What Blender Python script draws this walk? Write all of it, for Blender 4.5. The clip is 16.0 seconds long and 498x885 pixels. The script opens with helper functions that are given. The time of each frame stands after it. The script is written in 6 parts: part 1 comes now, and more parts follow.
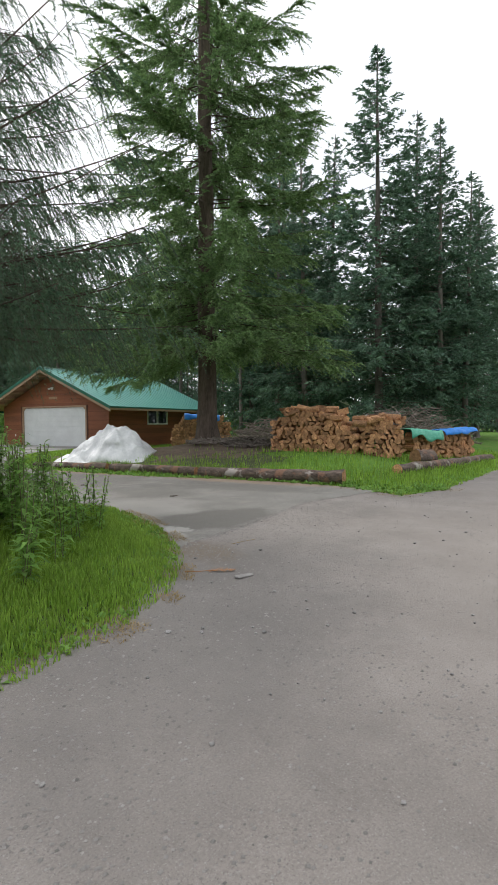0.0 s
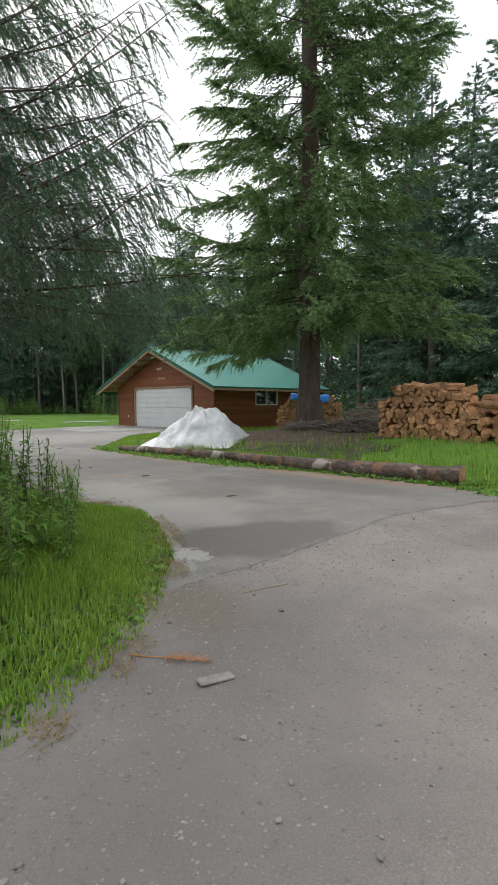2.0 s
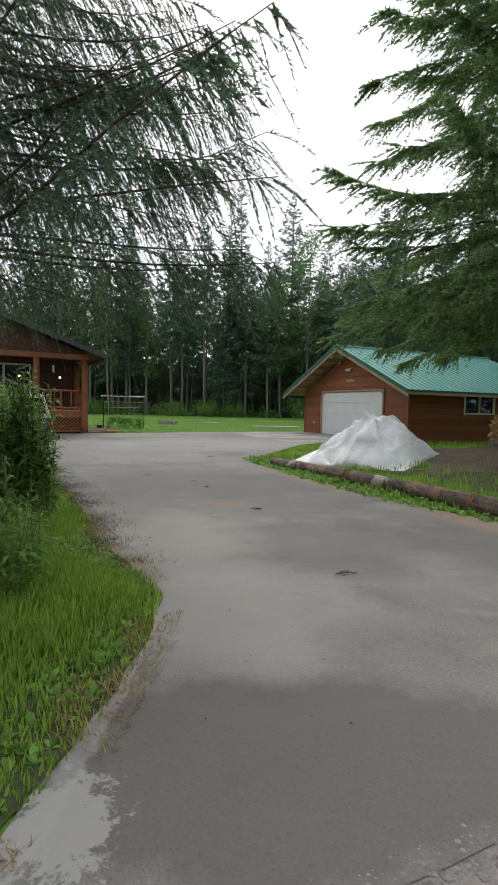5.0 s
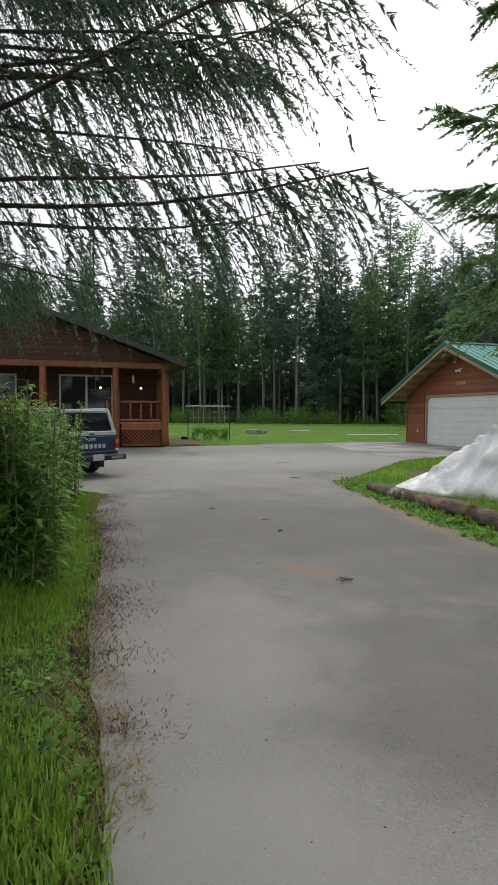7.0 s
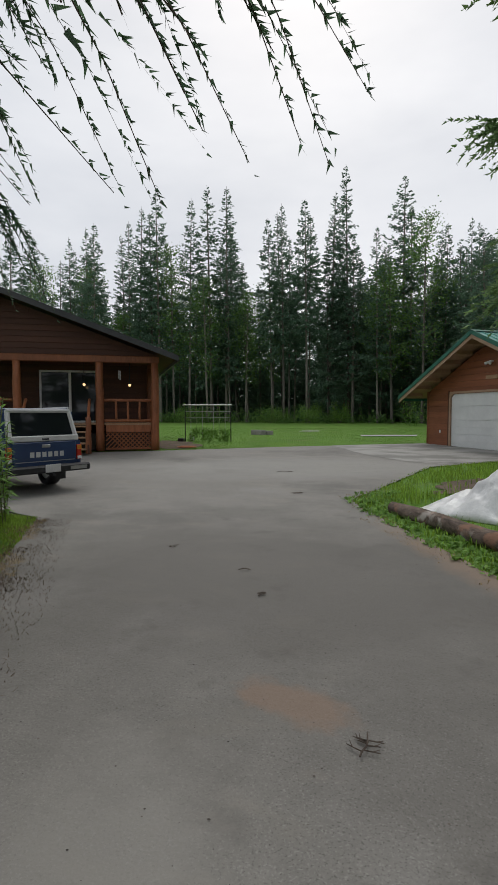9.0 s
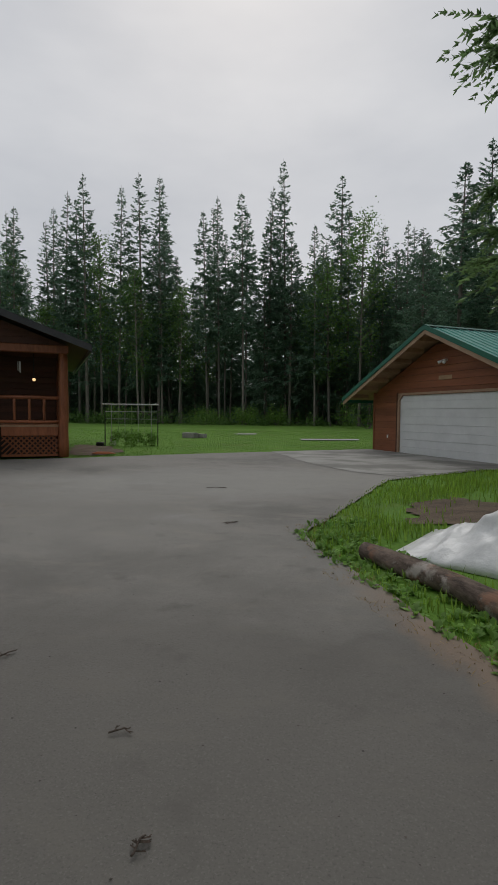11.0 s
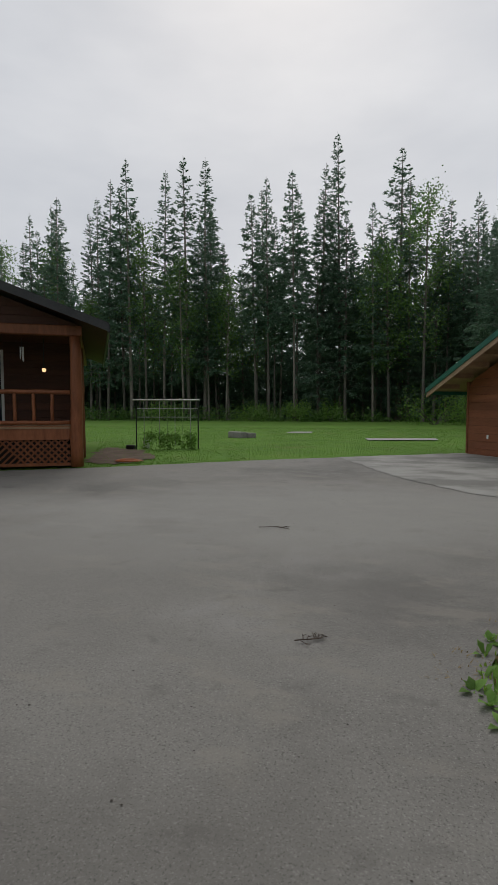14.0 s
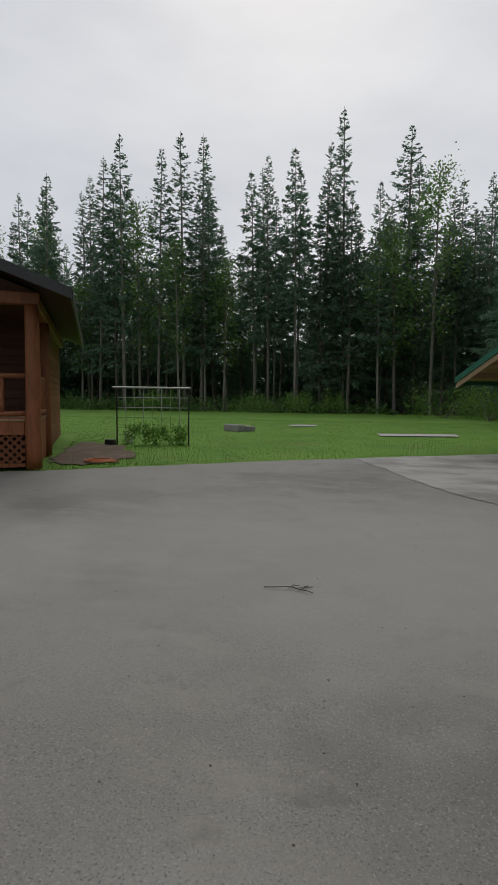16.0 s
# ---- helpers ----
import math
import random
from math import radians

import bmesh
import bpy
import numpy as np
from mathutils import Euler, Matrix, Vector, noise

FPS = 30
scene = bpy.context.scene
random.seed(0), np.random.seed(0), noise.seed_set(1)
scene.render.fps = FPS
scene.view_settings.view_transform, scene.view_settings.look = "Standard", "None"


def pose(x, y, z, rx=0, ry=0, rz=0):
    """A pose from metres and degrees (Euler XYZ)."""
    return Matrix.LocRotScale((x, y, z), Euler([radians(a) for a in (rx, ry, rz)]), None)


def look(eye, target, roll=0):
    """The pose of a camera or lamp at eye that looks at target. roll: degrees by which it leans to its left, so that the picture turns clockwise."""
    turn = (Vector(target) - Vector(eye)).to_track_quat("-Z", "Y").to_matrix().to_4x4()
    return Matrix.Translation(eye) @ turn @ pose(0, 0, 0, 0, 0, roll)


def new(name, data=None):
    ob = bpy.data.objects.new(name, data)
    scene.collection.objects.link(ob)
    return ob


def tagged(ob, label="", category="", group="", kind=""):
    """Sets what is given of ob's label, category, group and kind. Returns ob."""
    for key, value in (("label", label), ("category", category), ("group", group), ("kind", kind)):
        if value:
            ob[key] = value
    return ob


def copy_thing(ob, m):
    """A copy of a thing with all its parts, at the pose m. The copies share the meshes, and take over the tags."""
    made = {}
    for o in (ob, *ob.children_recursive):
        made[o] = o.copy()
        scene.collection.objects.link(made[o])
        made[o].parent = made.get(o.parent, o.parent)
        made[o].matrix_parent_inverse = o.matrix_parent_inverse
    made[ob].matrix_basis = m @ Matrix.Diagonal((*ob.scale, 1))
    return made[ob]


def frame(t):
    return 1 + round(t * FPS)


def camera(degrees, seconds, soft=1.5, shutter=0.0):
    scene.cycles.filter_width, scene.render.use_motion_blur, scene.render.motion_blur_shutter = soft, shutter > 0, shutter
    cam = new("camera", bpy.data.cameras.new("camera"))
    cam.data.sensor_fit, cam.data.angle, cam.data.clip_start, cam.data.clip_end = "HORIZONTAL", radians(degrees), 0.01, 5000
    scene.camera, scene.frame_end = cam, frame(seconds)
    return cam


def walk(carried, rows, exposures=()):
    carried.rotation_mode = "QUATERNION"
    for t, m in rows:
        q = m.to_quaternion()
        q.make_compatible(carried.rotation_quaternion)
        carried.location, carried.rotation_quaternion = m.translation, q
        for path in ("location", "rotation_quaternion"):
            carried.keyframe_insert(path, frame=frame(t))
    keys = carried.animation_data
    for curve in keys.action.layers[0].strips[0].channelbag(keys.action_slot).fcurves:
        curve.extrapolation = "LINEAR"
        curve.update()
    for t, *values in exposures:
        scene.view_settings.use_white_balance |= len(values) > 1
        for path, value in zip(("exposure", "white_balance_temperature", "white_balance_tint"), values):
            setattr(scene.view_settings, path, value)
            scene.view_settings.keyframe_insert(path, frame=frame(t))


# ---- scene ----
cam = camera(50.3, 16.0)
METRES, EYE, TILT, LEAN, TURN = 20.0, 1.5, 0.0, 0.0, -33.2
ROWS = [
    (0.0, 0.0, 0.0, 0.0, -0.01, -2.0, 0.35),
    (0.5, 0.0125, 0.0282, -0.0003, 3.64, -1.95, 0.18),
    (1.0, 0.0235, 0.0557, 0.0002, 6.57, -2.62, 0.12),
    (1.5, 0.0336, 0.085, 0.0006, 10.68, -4.62, -0.06),
    (2.0, 0.0387, 0.1149, 0.0015, 13.92, -4.06, 0.43),
    (2.5, 0.0414, 0.1444, 0.0025, 18.72, -4.3, -0.32),
    (3.0, 0.0412, 0.1747, 0.0026, 19.77, -3.4, -0.49),
    (3.5, 0.0391, 0.2082, 0.0021, 22.8, -2.78, -1.08),
    (4.0, 0.0369, 0.2393, 0.0018, 25.72, -3.78, -0.76),
    (4.5, 0.0346, 0.2684, 0.001, 30.44, -4.14, -1.84),
    (5.0, 0.0267, 0.2982, 0.0008, 36.64, -3.54, -1.18),
    (7.5, -0.0558, 0.4196, 0.0106, 47.2, -2.99, -0.15),
    (8.0, -0.0749, 0.445, 0.01, 47.41, -2.79, -0.02),
    (10.3, -0.170, 0.5577, 0.0097, 48.9, -3.7, 0.05),
    (10.5, -0.179, 0.5672, 0.0097, 43.92, -2.23, 0.05),
    (11.0, -0.2026, 0.5909, 0.0104, 41.29, -2.99, -0.49),
    (11.5, -0.2261, 0.6149, 0.0104, 42.66, -3.38, -0.66),
    (12.0, -0.2508, 0.637, 0.0108, 43.58, -4.01, -0.38),
    (12.5, -0.2735, 0.6607, 0.011, 44.43, -4.3, -0.29),
    (13.0, -0.2971, 0.6821, 0.0114, 45.45, -4.15, -0.16),
    (13.5, -0.3191, 0.7038, 0.0119, 46.02, -3.8, -0.14),
    (14.0, -0.3425, 0.7238, 0.0122, 46.5, -3.52, 0.01),
    (14.5, -0.3651, 0.7464, 0.0115, 46.38, -3.43, 0.05),
    (15.0, -0.3892, 0.7677, 0.0115, 49.08, -3.57, 0.39),
    (15.5, -0.4123, 0.7887, 0.0107, 49.08, -5.2, 0.45),
    (16.0, -0.4354, 0.8101, 0.0122, 46.27, -4.54, -0.64),
]
walk(cam, [(t, pose(0, 0, EYE, TILT, LEAN, TURN) @ pose(METRES * x, METRES * y, METRES * z, 90 + pitch, roll, yaw)) for t, x, y, z, yaw, pitch, roll in ROWS],
     exposures=[(0.0, 0.6), (3.0, 0.54), (5.0, 0.36), (8.0, 0.22), (10.3, -0.58), (11.5, -0.58), (13.0, -0.5), (16.0, -0.4)])

# ---- sky and sun: bright overcast, the sun behind cloud ahead of the drive ----
SUN_EL, SUN_AZ = radians(46), radians(-10)
world = bpy.data.worlds.new("overcast_sky")
scene.world = world
world.use_nodes = True
wn, wl = world.node_tree.nodes, world.node_tree.links
wbg = wn["Background"]
sky = wn.new("ShaderNodeTexSky")
sky.sky_type = "NISHITA"
sky.sun_disc = False
sky.sun_elevation, sky.sun_rotation = SUN_EL, SUN_AZ
sky.dust_density = 4.0
wtc = wn.new("ShaderNodeTexCoord")
wno = wn.new("ShaderNodeTexNoise")
wno.inputs["Scale"].default_value = 2.2
wno.inputs["Detail"].default_value = 5
wmap = wn.new("ShaderNodeMapping")
wmap.inputs["Scale"].default_value = (1, 1, 2.6)
wramp = wn.new("ShaderNodeValToRGB")
wramp.color_ramp.elements[0].position, wramp.color_ramp.elements[0].color = 0.3, (7.6, 8.0, 8.7, 1)
wramp.color_ramp.elements[1].position, wramp.color_ramp.elements[1].color = 0.72, (10.6, 10.8, 11.2, 1)
wmix = wn.new("ShaderNodeMixRGB")
wmix.inputs["Fac"].default_value = 0.9
wl.new(wtc.outputs["Generated"], wmap.inputs["Vector"])
wl.new(wmap.outputs["Vector"], wno.inputs["Vector"])
wl.new(wno.outputs["Fac"], wramp.inputs["Fac"])
wl.new(sky.outputs["Color"], wmix.inputs["Color1"])
wl.new(wramp.outputs["Color"], wmix.inputs["Color2"])
wl.new(wmix.outputs["Color"], wbg.inputs["Color"])
wbg.inputs["Strength"].default_value = 0.094
sun_data = bpy.data.lights.new("sun", "SUN")
sun_data.energy, sun_data.angle, sun_data.color = 1.1, radians(30), (1.0, 0.97, 0.92)
sun_ob = new("sun", sun_data)
sun_ob.matrix_world = look((math.sin(-SUN_AZ) * -30, math.cos(SUN_AZ) * 30, 40), (0, 0, 0))


# ---- materials ----
def material(name, low, high, scale=4.0, rough=0.85, bump=0.3, fine=40.0, metal=0.0, vary=0.0, stretch=(1, 1, 1), spec=0.4, through_light=0.0, island=False, depth=0.01, detail=6):
    """Two tones mixed by a coarse and a fine noise, fine relief, and a random shift from piece to piece."""
    m = bpy.data.materials.new(name)
    m.use_nodes = True
    n, l = m.node_tree.nodes, m.node_tree.links
    b = n["Principled BSDF"]
    tc = n.new("ShaderNodeTexCoord")
    mp = n.new("ShaderNodeMapping")
    mp.inputs["Scale"].default_value = stretch
    l.new(tc.outputs["Object"], mp.inputs["Vector"])
    coarse, small = n.new("ShaderNodeTexNoise"), n.new("ShaderNodeTexNoise")
    for node, s in ((coarse, scale), (small, fine)):
        node.inputs["Scale"].default_value = s
        node.inputs["Detail"].default_value = detail
        node.inputs["Roughness"].default_value = 0.65
        l.new(mp.outputs["Vector"], node.inputs["Vector"])
    mix = n.new("ShaderNodeMath")
    mix.operation = "MULTIPLY_ADD"
    mix.inputs[1].default_value = 0.45
    l.new(small.outputs["Fac"], mix.inputs[0])
    half = n.new("ShaderNodeMath")
    half.operation = "MULTIPLY"
    half.inputs[1].default_value = 0.55
    l.new(coarse.outputs["Fac"], half.inputs[0])
    l.new(half.outputs[0], mix.inputs[2])
    ramp = n.new("ShaderNodeValToRGB")
    ramp.color_ramp.elements[0].position, ramp.color_ramp.elements[0].color = 0.36, (*low, 1)
    ramp.color_ramp.elements[1].position, ramp.color_ramp.elements[1].color = 0.64, (*high, 1)
    l.new(mix.outputs[0], ramp.inputs["Fac"])
    col = ramp.outputs["Color"]
    if vary:
        hs = n.new("ShaderNodeHueSaturation")
        rnd = n.new("ShaderNodeNewGeometry") if island else n.new("ShaderNodeObjectInfo")
        src = rnd.outputs["Random Per Island"] if island else rnd.outputs["Random"]
        mr = n.new("ShaderNodeMapRange")
        mr.inputs["To Min"].default_value, mr.inputs["To Max"].default_value = 1 - vary, 1 + vary
        l.new(src, mr.inputs["Value"])
        l.new(mr.outputs["Result"], hs.inputs["Value"])
        l.new(col, hs.inputs["Color"])
        col = hs.outputs["Color"]
    l.new(col, b.inputs["Base Color"])
    b.inputs["Roughness"].default_value = rough
    b.inputs["Metallic"].default_value = metal
    b.inputs["Specular IOR Level"].default_value = spec
    if bump:
        bp = n.new("ShaderNodeBump")
        bp.inputs["Strength"].default_value = bump
        bp.inputs["Distance"].default_value = depth
        l.new(mix.outputs[0], bp.inputs["Height"])
        l.new(bp.outputs["Normal"], b.inputs["Normal"])
    if through_light:
        tr = n.new("ShaderNodeBsdfTranslucent")
        ms = n.new("ShaderNodeMixShader")
        ms.inputs["Fac"].default_value = through_light
        l.new(col, tr.inputs["Color"])
        l.new(b.outputs["BSDF"], ms.inputs[1])
        l.new(tr.outputs["BSDF"], ms.inputs[2])
        l.new(ms.outputs["Shader"], n["Material Output"].inputs["Surface"])
    m["ramp"] = ramp.name
    return m


def overlay(m, colour, scale, start, end, strength=1.0, offset=0.0, stretch=(1, 1, 1)):
    """Blotches of another tone laid over a material: stains, dust, dead patches."""
    n, l = m.node_tree.nodes, m.node_tree.links
    b = n["Principled BSDF"]
    src = b.inputs["Base Color"].links[0].from_socket
    tc, mp, no, ra, mx = n.new("ShaderNodeTexCoord"), n.new("ShaderNodeMapping"), n.new("ShaderNodeTexNoise"), n.new("ShaderNodeMapRange"), n.new("ShaderNodeMixRGB")
    mp.inputs["Location"].default_value = (offset, offset * 0.7, 0)
    mp.inputs["Scale"].default_value = stretch
    no.inputs["Scale"].default_value = scale
    no.inputs["Detail"].default_value = 7
    no.inputs["Roughness"].default_value = 0.6
    ra.inputs["From Min"].default_value, ra.inputs["From Max"].default_value = start, end
    ra.inputs["To Max"].default_value = strength
    mx.inputs["Color2"].default_value = (*colour, 1)
    l.new(tc.outputs["Object"], mp.inputs["Vector"])
    l.new(mp.outputs["Vector"], no.inputs["Vector"])
    l.new(no.outputs["Fac"], ra.inputs["Value"])
    l.new(ra.outputs["Result"], mx.inputs["Fac"])
    l.new(src, mx.inputs["Color1"])
    l.new(mx.outputs["Color"], b.inputs["Base Color"])
    return m


def blotch(m, colour, cx, cy, rx, ry, strength, turn=0.0, edge=0.35, ragged=0.5, grain=1.2, speckle=0.0):
    """One stain of its own shape: an uneven oval of another tone, with a soft or broken edge."""
    n, l = m.node_tree.nodes, m.node_tree.links
    b = n["Principled BSDF"]
    src = b.inputs["Base Color"].links[0].from_socket
    tc, mp, ln, no, ad, ra, mx = n.new("ShaderNodeTexCoord"), n.new("ShaderNodeMapping"), n.new("ShaderNodeVectorMath"), n.new("ShaderNodeTexNoise"), n.new("ShaderNodeMath"), n.new("ShaderNodeMapRange"), n.new("ShaderNodeMixRGB")
    mp.vector_type = "TEXTURE"
    mp.inputs["Location"].default_value = (cx, cy, 0)
    mp.inputs["Rotation"].default_value = (0, 0, radians(turn))
    mp.inputs["Scale"].default_value = (rx, ry, 1000)
    ln.operation = "LENGTH"
    no.inputs["Scale"].default_value = grain
    no.inputs["Detail"].default_value = 8
    no.inputs["Roughness"].default_value = 0.65 + speckle
    ad.operation = "MULTIPLY_ADD"
    ad.inputs[1].default_value = ragged * 4
    ra.inputs["From Min"].default_value, ra.inputs["From Max"].default_value = 1.0 + ragged * 2 + edge, 1.0 + ragged * 2 - edge
    ra.inputs["To Max"].default_value = strength
    mx.inputs["Color2"].default_value = (*colour, 1)
    l.new(tc.outputs["Object"], mp.inputs["Vector"])
    l.new(mp.outputs["Vector"], ln.inputs[0])
    l.new(tc.outputs["Object"], no.inputs["Vector"])
    l.new(no.outputs["Fac"], ad.inputs[0])
    l.new(ln.outputs["Value"], ad.inputs[2])
    l.new(ad.outputs[0], ra.inputs["Value"])
    l.new(ra.outputs["Result"], mx.inputs["Fac"])
    l.new(src, mx.inputs["Color1"])
    l.new(mx.outputs["Color"], b.inputs["Base Color"])
    return m


def glass_material(name, tint=(0.02, 0.025, 0.03)):
    m = bpy.data.materials.new(name)
    m.use_nodes = True
    b = m.node_tree.nodes["Principled BSDF"]
    b.inputs["Base Color"].default_value = (*tint, 1)
    b.inputs["Roughness"].default_value = 0.04
    b.inputs["Specular IOR Level"].default_value = 0.6
    return m


M_SOIL = material("forest_floor_and_grass", (0.07, 0.16, 0.012), (0.135, 0.27, 0.03), 0.5, 0.95, 0.8, 18, depth=0.05)
overlay(M_SOIL, (0.16, 0.17, 0.05), 0.9, 0.52, 0.75, 0.6)
M_LITTER = material("dry_litter_soil", (0.07, 0.05, 0.035), (0.19, 0.14, 0.10), 2.0, 0.95, 0.9, 30, depth=0.04)
M_CONC = material("worn_concrete", (0.172, 0.162, 0.146), (0.248, 0.235, 0.213), 0.35, 0.8, 0.7, 55, depth=0.01)
overlay(M_CONC, (0.10, 0.093, 0.085), 0.28, 0.5, 0.68, 0.75)
overlay(M_CONC, (0.31, 0.295, 0.28), 0.6, 0.57, 0.75, 0.6, 11.0)
overlay(M_CONC, (0.36, 0.35, 0.32), 95.0, 0.56, 0.64, 0.55, 3.0)
overlay(M_CONC, (0.06, 0.057, 0.05), 85.0, 0.56, 0.64, 0.6, 8.0)
overlay(M_CONC, (0.26, 0.24, 0.205), 1.4, 0.55, 0.66, 0.5, 21.0, (1, 2.2, 1))
overlay(M_CONC, (0.115, 0.105, 0.095), 2.3, 0.6, 0.72, 0.6, 15.0)
DAMP = (0.106, 0.098, 0.086)
blotch(M_CONC, DAMP, 3.75, 6.75, 1.25, 0.62, 0.72, 12, 0.14, 0.35)
blotch(M_CONC, DAMP, 2.6, 14.4, 2.9, 2.5, 0.62, -20, 0.45, 0.5, 0.7)
blotch(M_CONC, DAMP, 4.2, 10.3, 1.1, 0.9, 0.45, 60, 0.3, 0.5, 0.9)
blotch(M_CONC, DAMP, 6.2, 9.6, 1.5, 0.5, 0.45, -55, 0.3, 0.5, 0.9)
blotch(M_CONC, (0.335, 0.315, 0.288), 3.35, 8.4, 0.9, 0.8, 0.6, 50, 0.4, 0.5, 1.1)
blotch(M_CONC, (0.32, 0.302, 0.276), 2.6, 10.4, 0.7, 1.4, 0.55, 25, 0.4, 0.5, 1.3)
blotch(M_CONC, (0.30, 0.29, 0.265), 1.2, 23.5, 5.0, 2.0, 0.6, 12, 0.4, 0.5, 0.7)
blotch(M_CONC, (0.27, 0.17, 0.11), 3.0, 12.3, 0.35, 0.16, 0.5, -20, 0.3, 0.5, 5.0)
blotch(M_CONC, (0.40, 0.385, 0.355), 3.0, 6.36, 0.20, 0.22, 0.7, 20, 0.12, 0.9, 14.0, 0.1)
blotch(M_CONC, (0.36, 0.35, 0.325), 2.93, 6.9, 0.06, 1.1, 0.5, 0, 0.2, 0.5, 7.0, 0.1)
blotch(M_CONC, (0.30, 0.20, 0.135), 6.9, 10.6, 0.35, 2.4, 0.6, 29, 0.4, 0.5, 2.5, 0.1)
blotch(M_CONC, (0.29, 0.20, 0.135), 4.3, 15.3, 0.28, 1.8, 0.55, 24, 0.4, 0.5, 2.5, 0.1)
M_ROAD = material("packed_gravel", (0.185, 0.163, 0.146), (0.315, 0.280, 0.252), 0.8, 0.92, 0.9, 90, depth=0.012)
overlay(M_ROAD, (0.33, 0.31, 0.29), 30.0, 0.62, 0.70, 0.3)
overlay(M_ROAD, (0.13, 0.12, 0.11), 0.5, 0.5, 0.7, 0.55, 5.0)
overlay(M_ROAD, (0.09, 0.082, 0.075), 120.0, 0.57, 0.66, 0.5, 9.0)
overlay(M_ROAD, (0.40, 0.38, 0.36), 140.0, 0.58, 0.66, 0.5, 1.0)
blotch(M_ROAD, (0.155, 0.145, 0.135), 2.2, 3.6, 2.4, 0.9, 0.5, 38, 0.5, 0.5, 1.5, 0.1)
blotch(M_ROAD, (0.17, 0.13, 0.09), 2.75, 5.2, 0.32, 0.5, 0.6, 0, 0.4, 0.5, 3.0, 0.1)
blotch(M_ROAD, (0.30, 0.265, 0.235), 5.5, 2.5, 3.5, 1.1, 0.45, 38, 0.5, 0.4, 0.8)
M_PALE = material("pale_new_concrete", (0.33, 0.32, 0.30), (0.45, 0.43, 0.41), 2.0, 0.85, 0.5, 45, depth=0.006)
M_APRON = material("washed_apron_concrete", (0.27, 0.262, 0.24), (0.36, 0.35, 0.325), 1.5, 0.8, 0.5, 45, depth=0.006)
overlay(M_APRON, (0.13, 0.125, 0.112), 0.9, 0.46, 0.62, 0.7, 4.0, (0.8, 1.2, 1))
M_LAWN = material("lawn_blade", (0.09, 0.20, 0.016), (0.16, 0.31, 0.035), 0.7, 0.6, 0, 8, vary=0.3, island=True, through_light=0.3)
M_VERGE = material("weedy_soil", (0.035, 0.05, 0.018), (0.11, 0.12, 0.05), 3, 0.95, 0.9, 25, depth=0.04)
M_STONE = material("pebble", (0.17, 0.16, 0.15), (0.34, 0.325, 0.31), 12, 0.85, 0.3, 60, vary=0.35)
M_BLADE = material("grass_blade", (0.165, 0.29, 0.032), (0.31, 0.46, 0.075), 1.1, 0.6, 0, 8, vary=0.35, island=True, through_light=0.45)
M_STRAW = material("dry_grass_blade", (0.25, 0.17, 0.06), (0.36, 0.26, 0.11), 2, 0.7, 0, 9, vary=0.3, island=True, through_light=0.2)
M_WEED = material("weed_leaf", (0.13, 0.26, 0.045), (0.25, 0.42, 0.10), 3, 0.7, 0, 9, vary=0.3, island=True, through_light=0.45)
M_STEM = material("weed_stem", (0.10, 0.12, 0.04), (0.17, 0.17, 0.07), 4, 0.6, 0.1, 40)
M_NEEDLE = material("spruce_needle", (0.060, 0.120, 0.072), (0.130, 0.215, 0.115), 0.8, 0.6, 0, 6, vary=0.4, island=True, through_light=0.45)
M_NEEDLE2 = material("hemlock_needle", (0.115, 0.205, 0.080), (0.230, 0.340, 0.135), 0.8, 0.6, 0, 6, vary=0.4, island=True, through_light=0.45)
# Blue-green needles, made lighter and bluer so the colour carries distance haze.
M_FAR = material("hazed_forest_needle", (0.082, 0.155, 0.108), (0.160, 0.255, 0.165), 0.5, 0.65, 0, 4, vary=0.4, island=True, through_light=0.45)
M_LEAF = material("alder_leaf", (0.08, 0.17, 0.04), (0.17, 0.29, 0.085), 0.6, 0.5, 0, 5, vary=0.35, island=True, through_light=0.5)
M_BARK = material("spruce_bark", (0.045, 0.033, 0.026), (0.14, 0.105, 0.082), 5, 0.95, 1.0, 22, stretch=(1, 1, 0.25), depth=0.04)
M_BARK2 = material("grey_forest_bark", (0.09, 0.08, 0.07), (0.24, 0.21, 0.185), 3, 0.95, 0.5, 14, stretch=(1, 1, 0.3), vary=0.35)
M_SIDING = material("red_stained_siding", (0.155, 0.050, 0.022), (0.27, 0.095, 0.042), 1.6, 0.6, 0.25, 26, vary=0.16, stretch=(0.25, 0.25, 3), depth=0.006)
# Dark stain, darkened further to paint in the shade of overhang and boughs.
M_DARKSIDE = material("dark_stained_shaded_siding", (0.050, 0.019, 0.011), (0.095, 0.036, 0.019), 1.6, 0.65, 0.25, 26, vary=0.15, stretch=(0.25, 0.25, 3), depth=0.006)
M_LOGPOST = material("varnished_log", (0.17, 0.055, 0.021), (0.30, 0.105, 0.042), 2.2, 0.5, 0.3, 18, stretch=(1, 1, 0.2), vary=0.15, depth=0.01)
M_RAWWOOD = material("bare_rafter_wood", (0.26, 0.16, 0.09), (0.42, 0.27, 0.16), 3, 0.75, 0.2, 30, vary=0.15)
M_GREENROOF = material("green_metal_roof", (0.10, 0.31, 0.26), (0.16, 0.40, 0.34), 0.7, 0.34, 0.05, 30, spec=0.5, depth=0.003)
M_GREENTRIM = material("green_metal_trim", (0.012, 0.10, 0.065), (0.025, 0.15, 0.10), 2, 0.4, 0.05, 30)
M_BLACKROOF = material("dark_metal_roof", (0.025, 0.026, 0.028), (0.05, 0.05, 0.052), 2, 0.45, 0.05, 30)
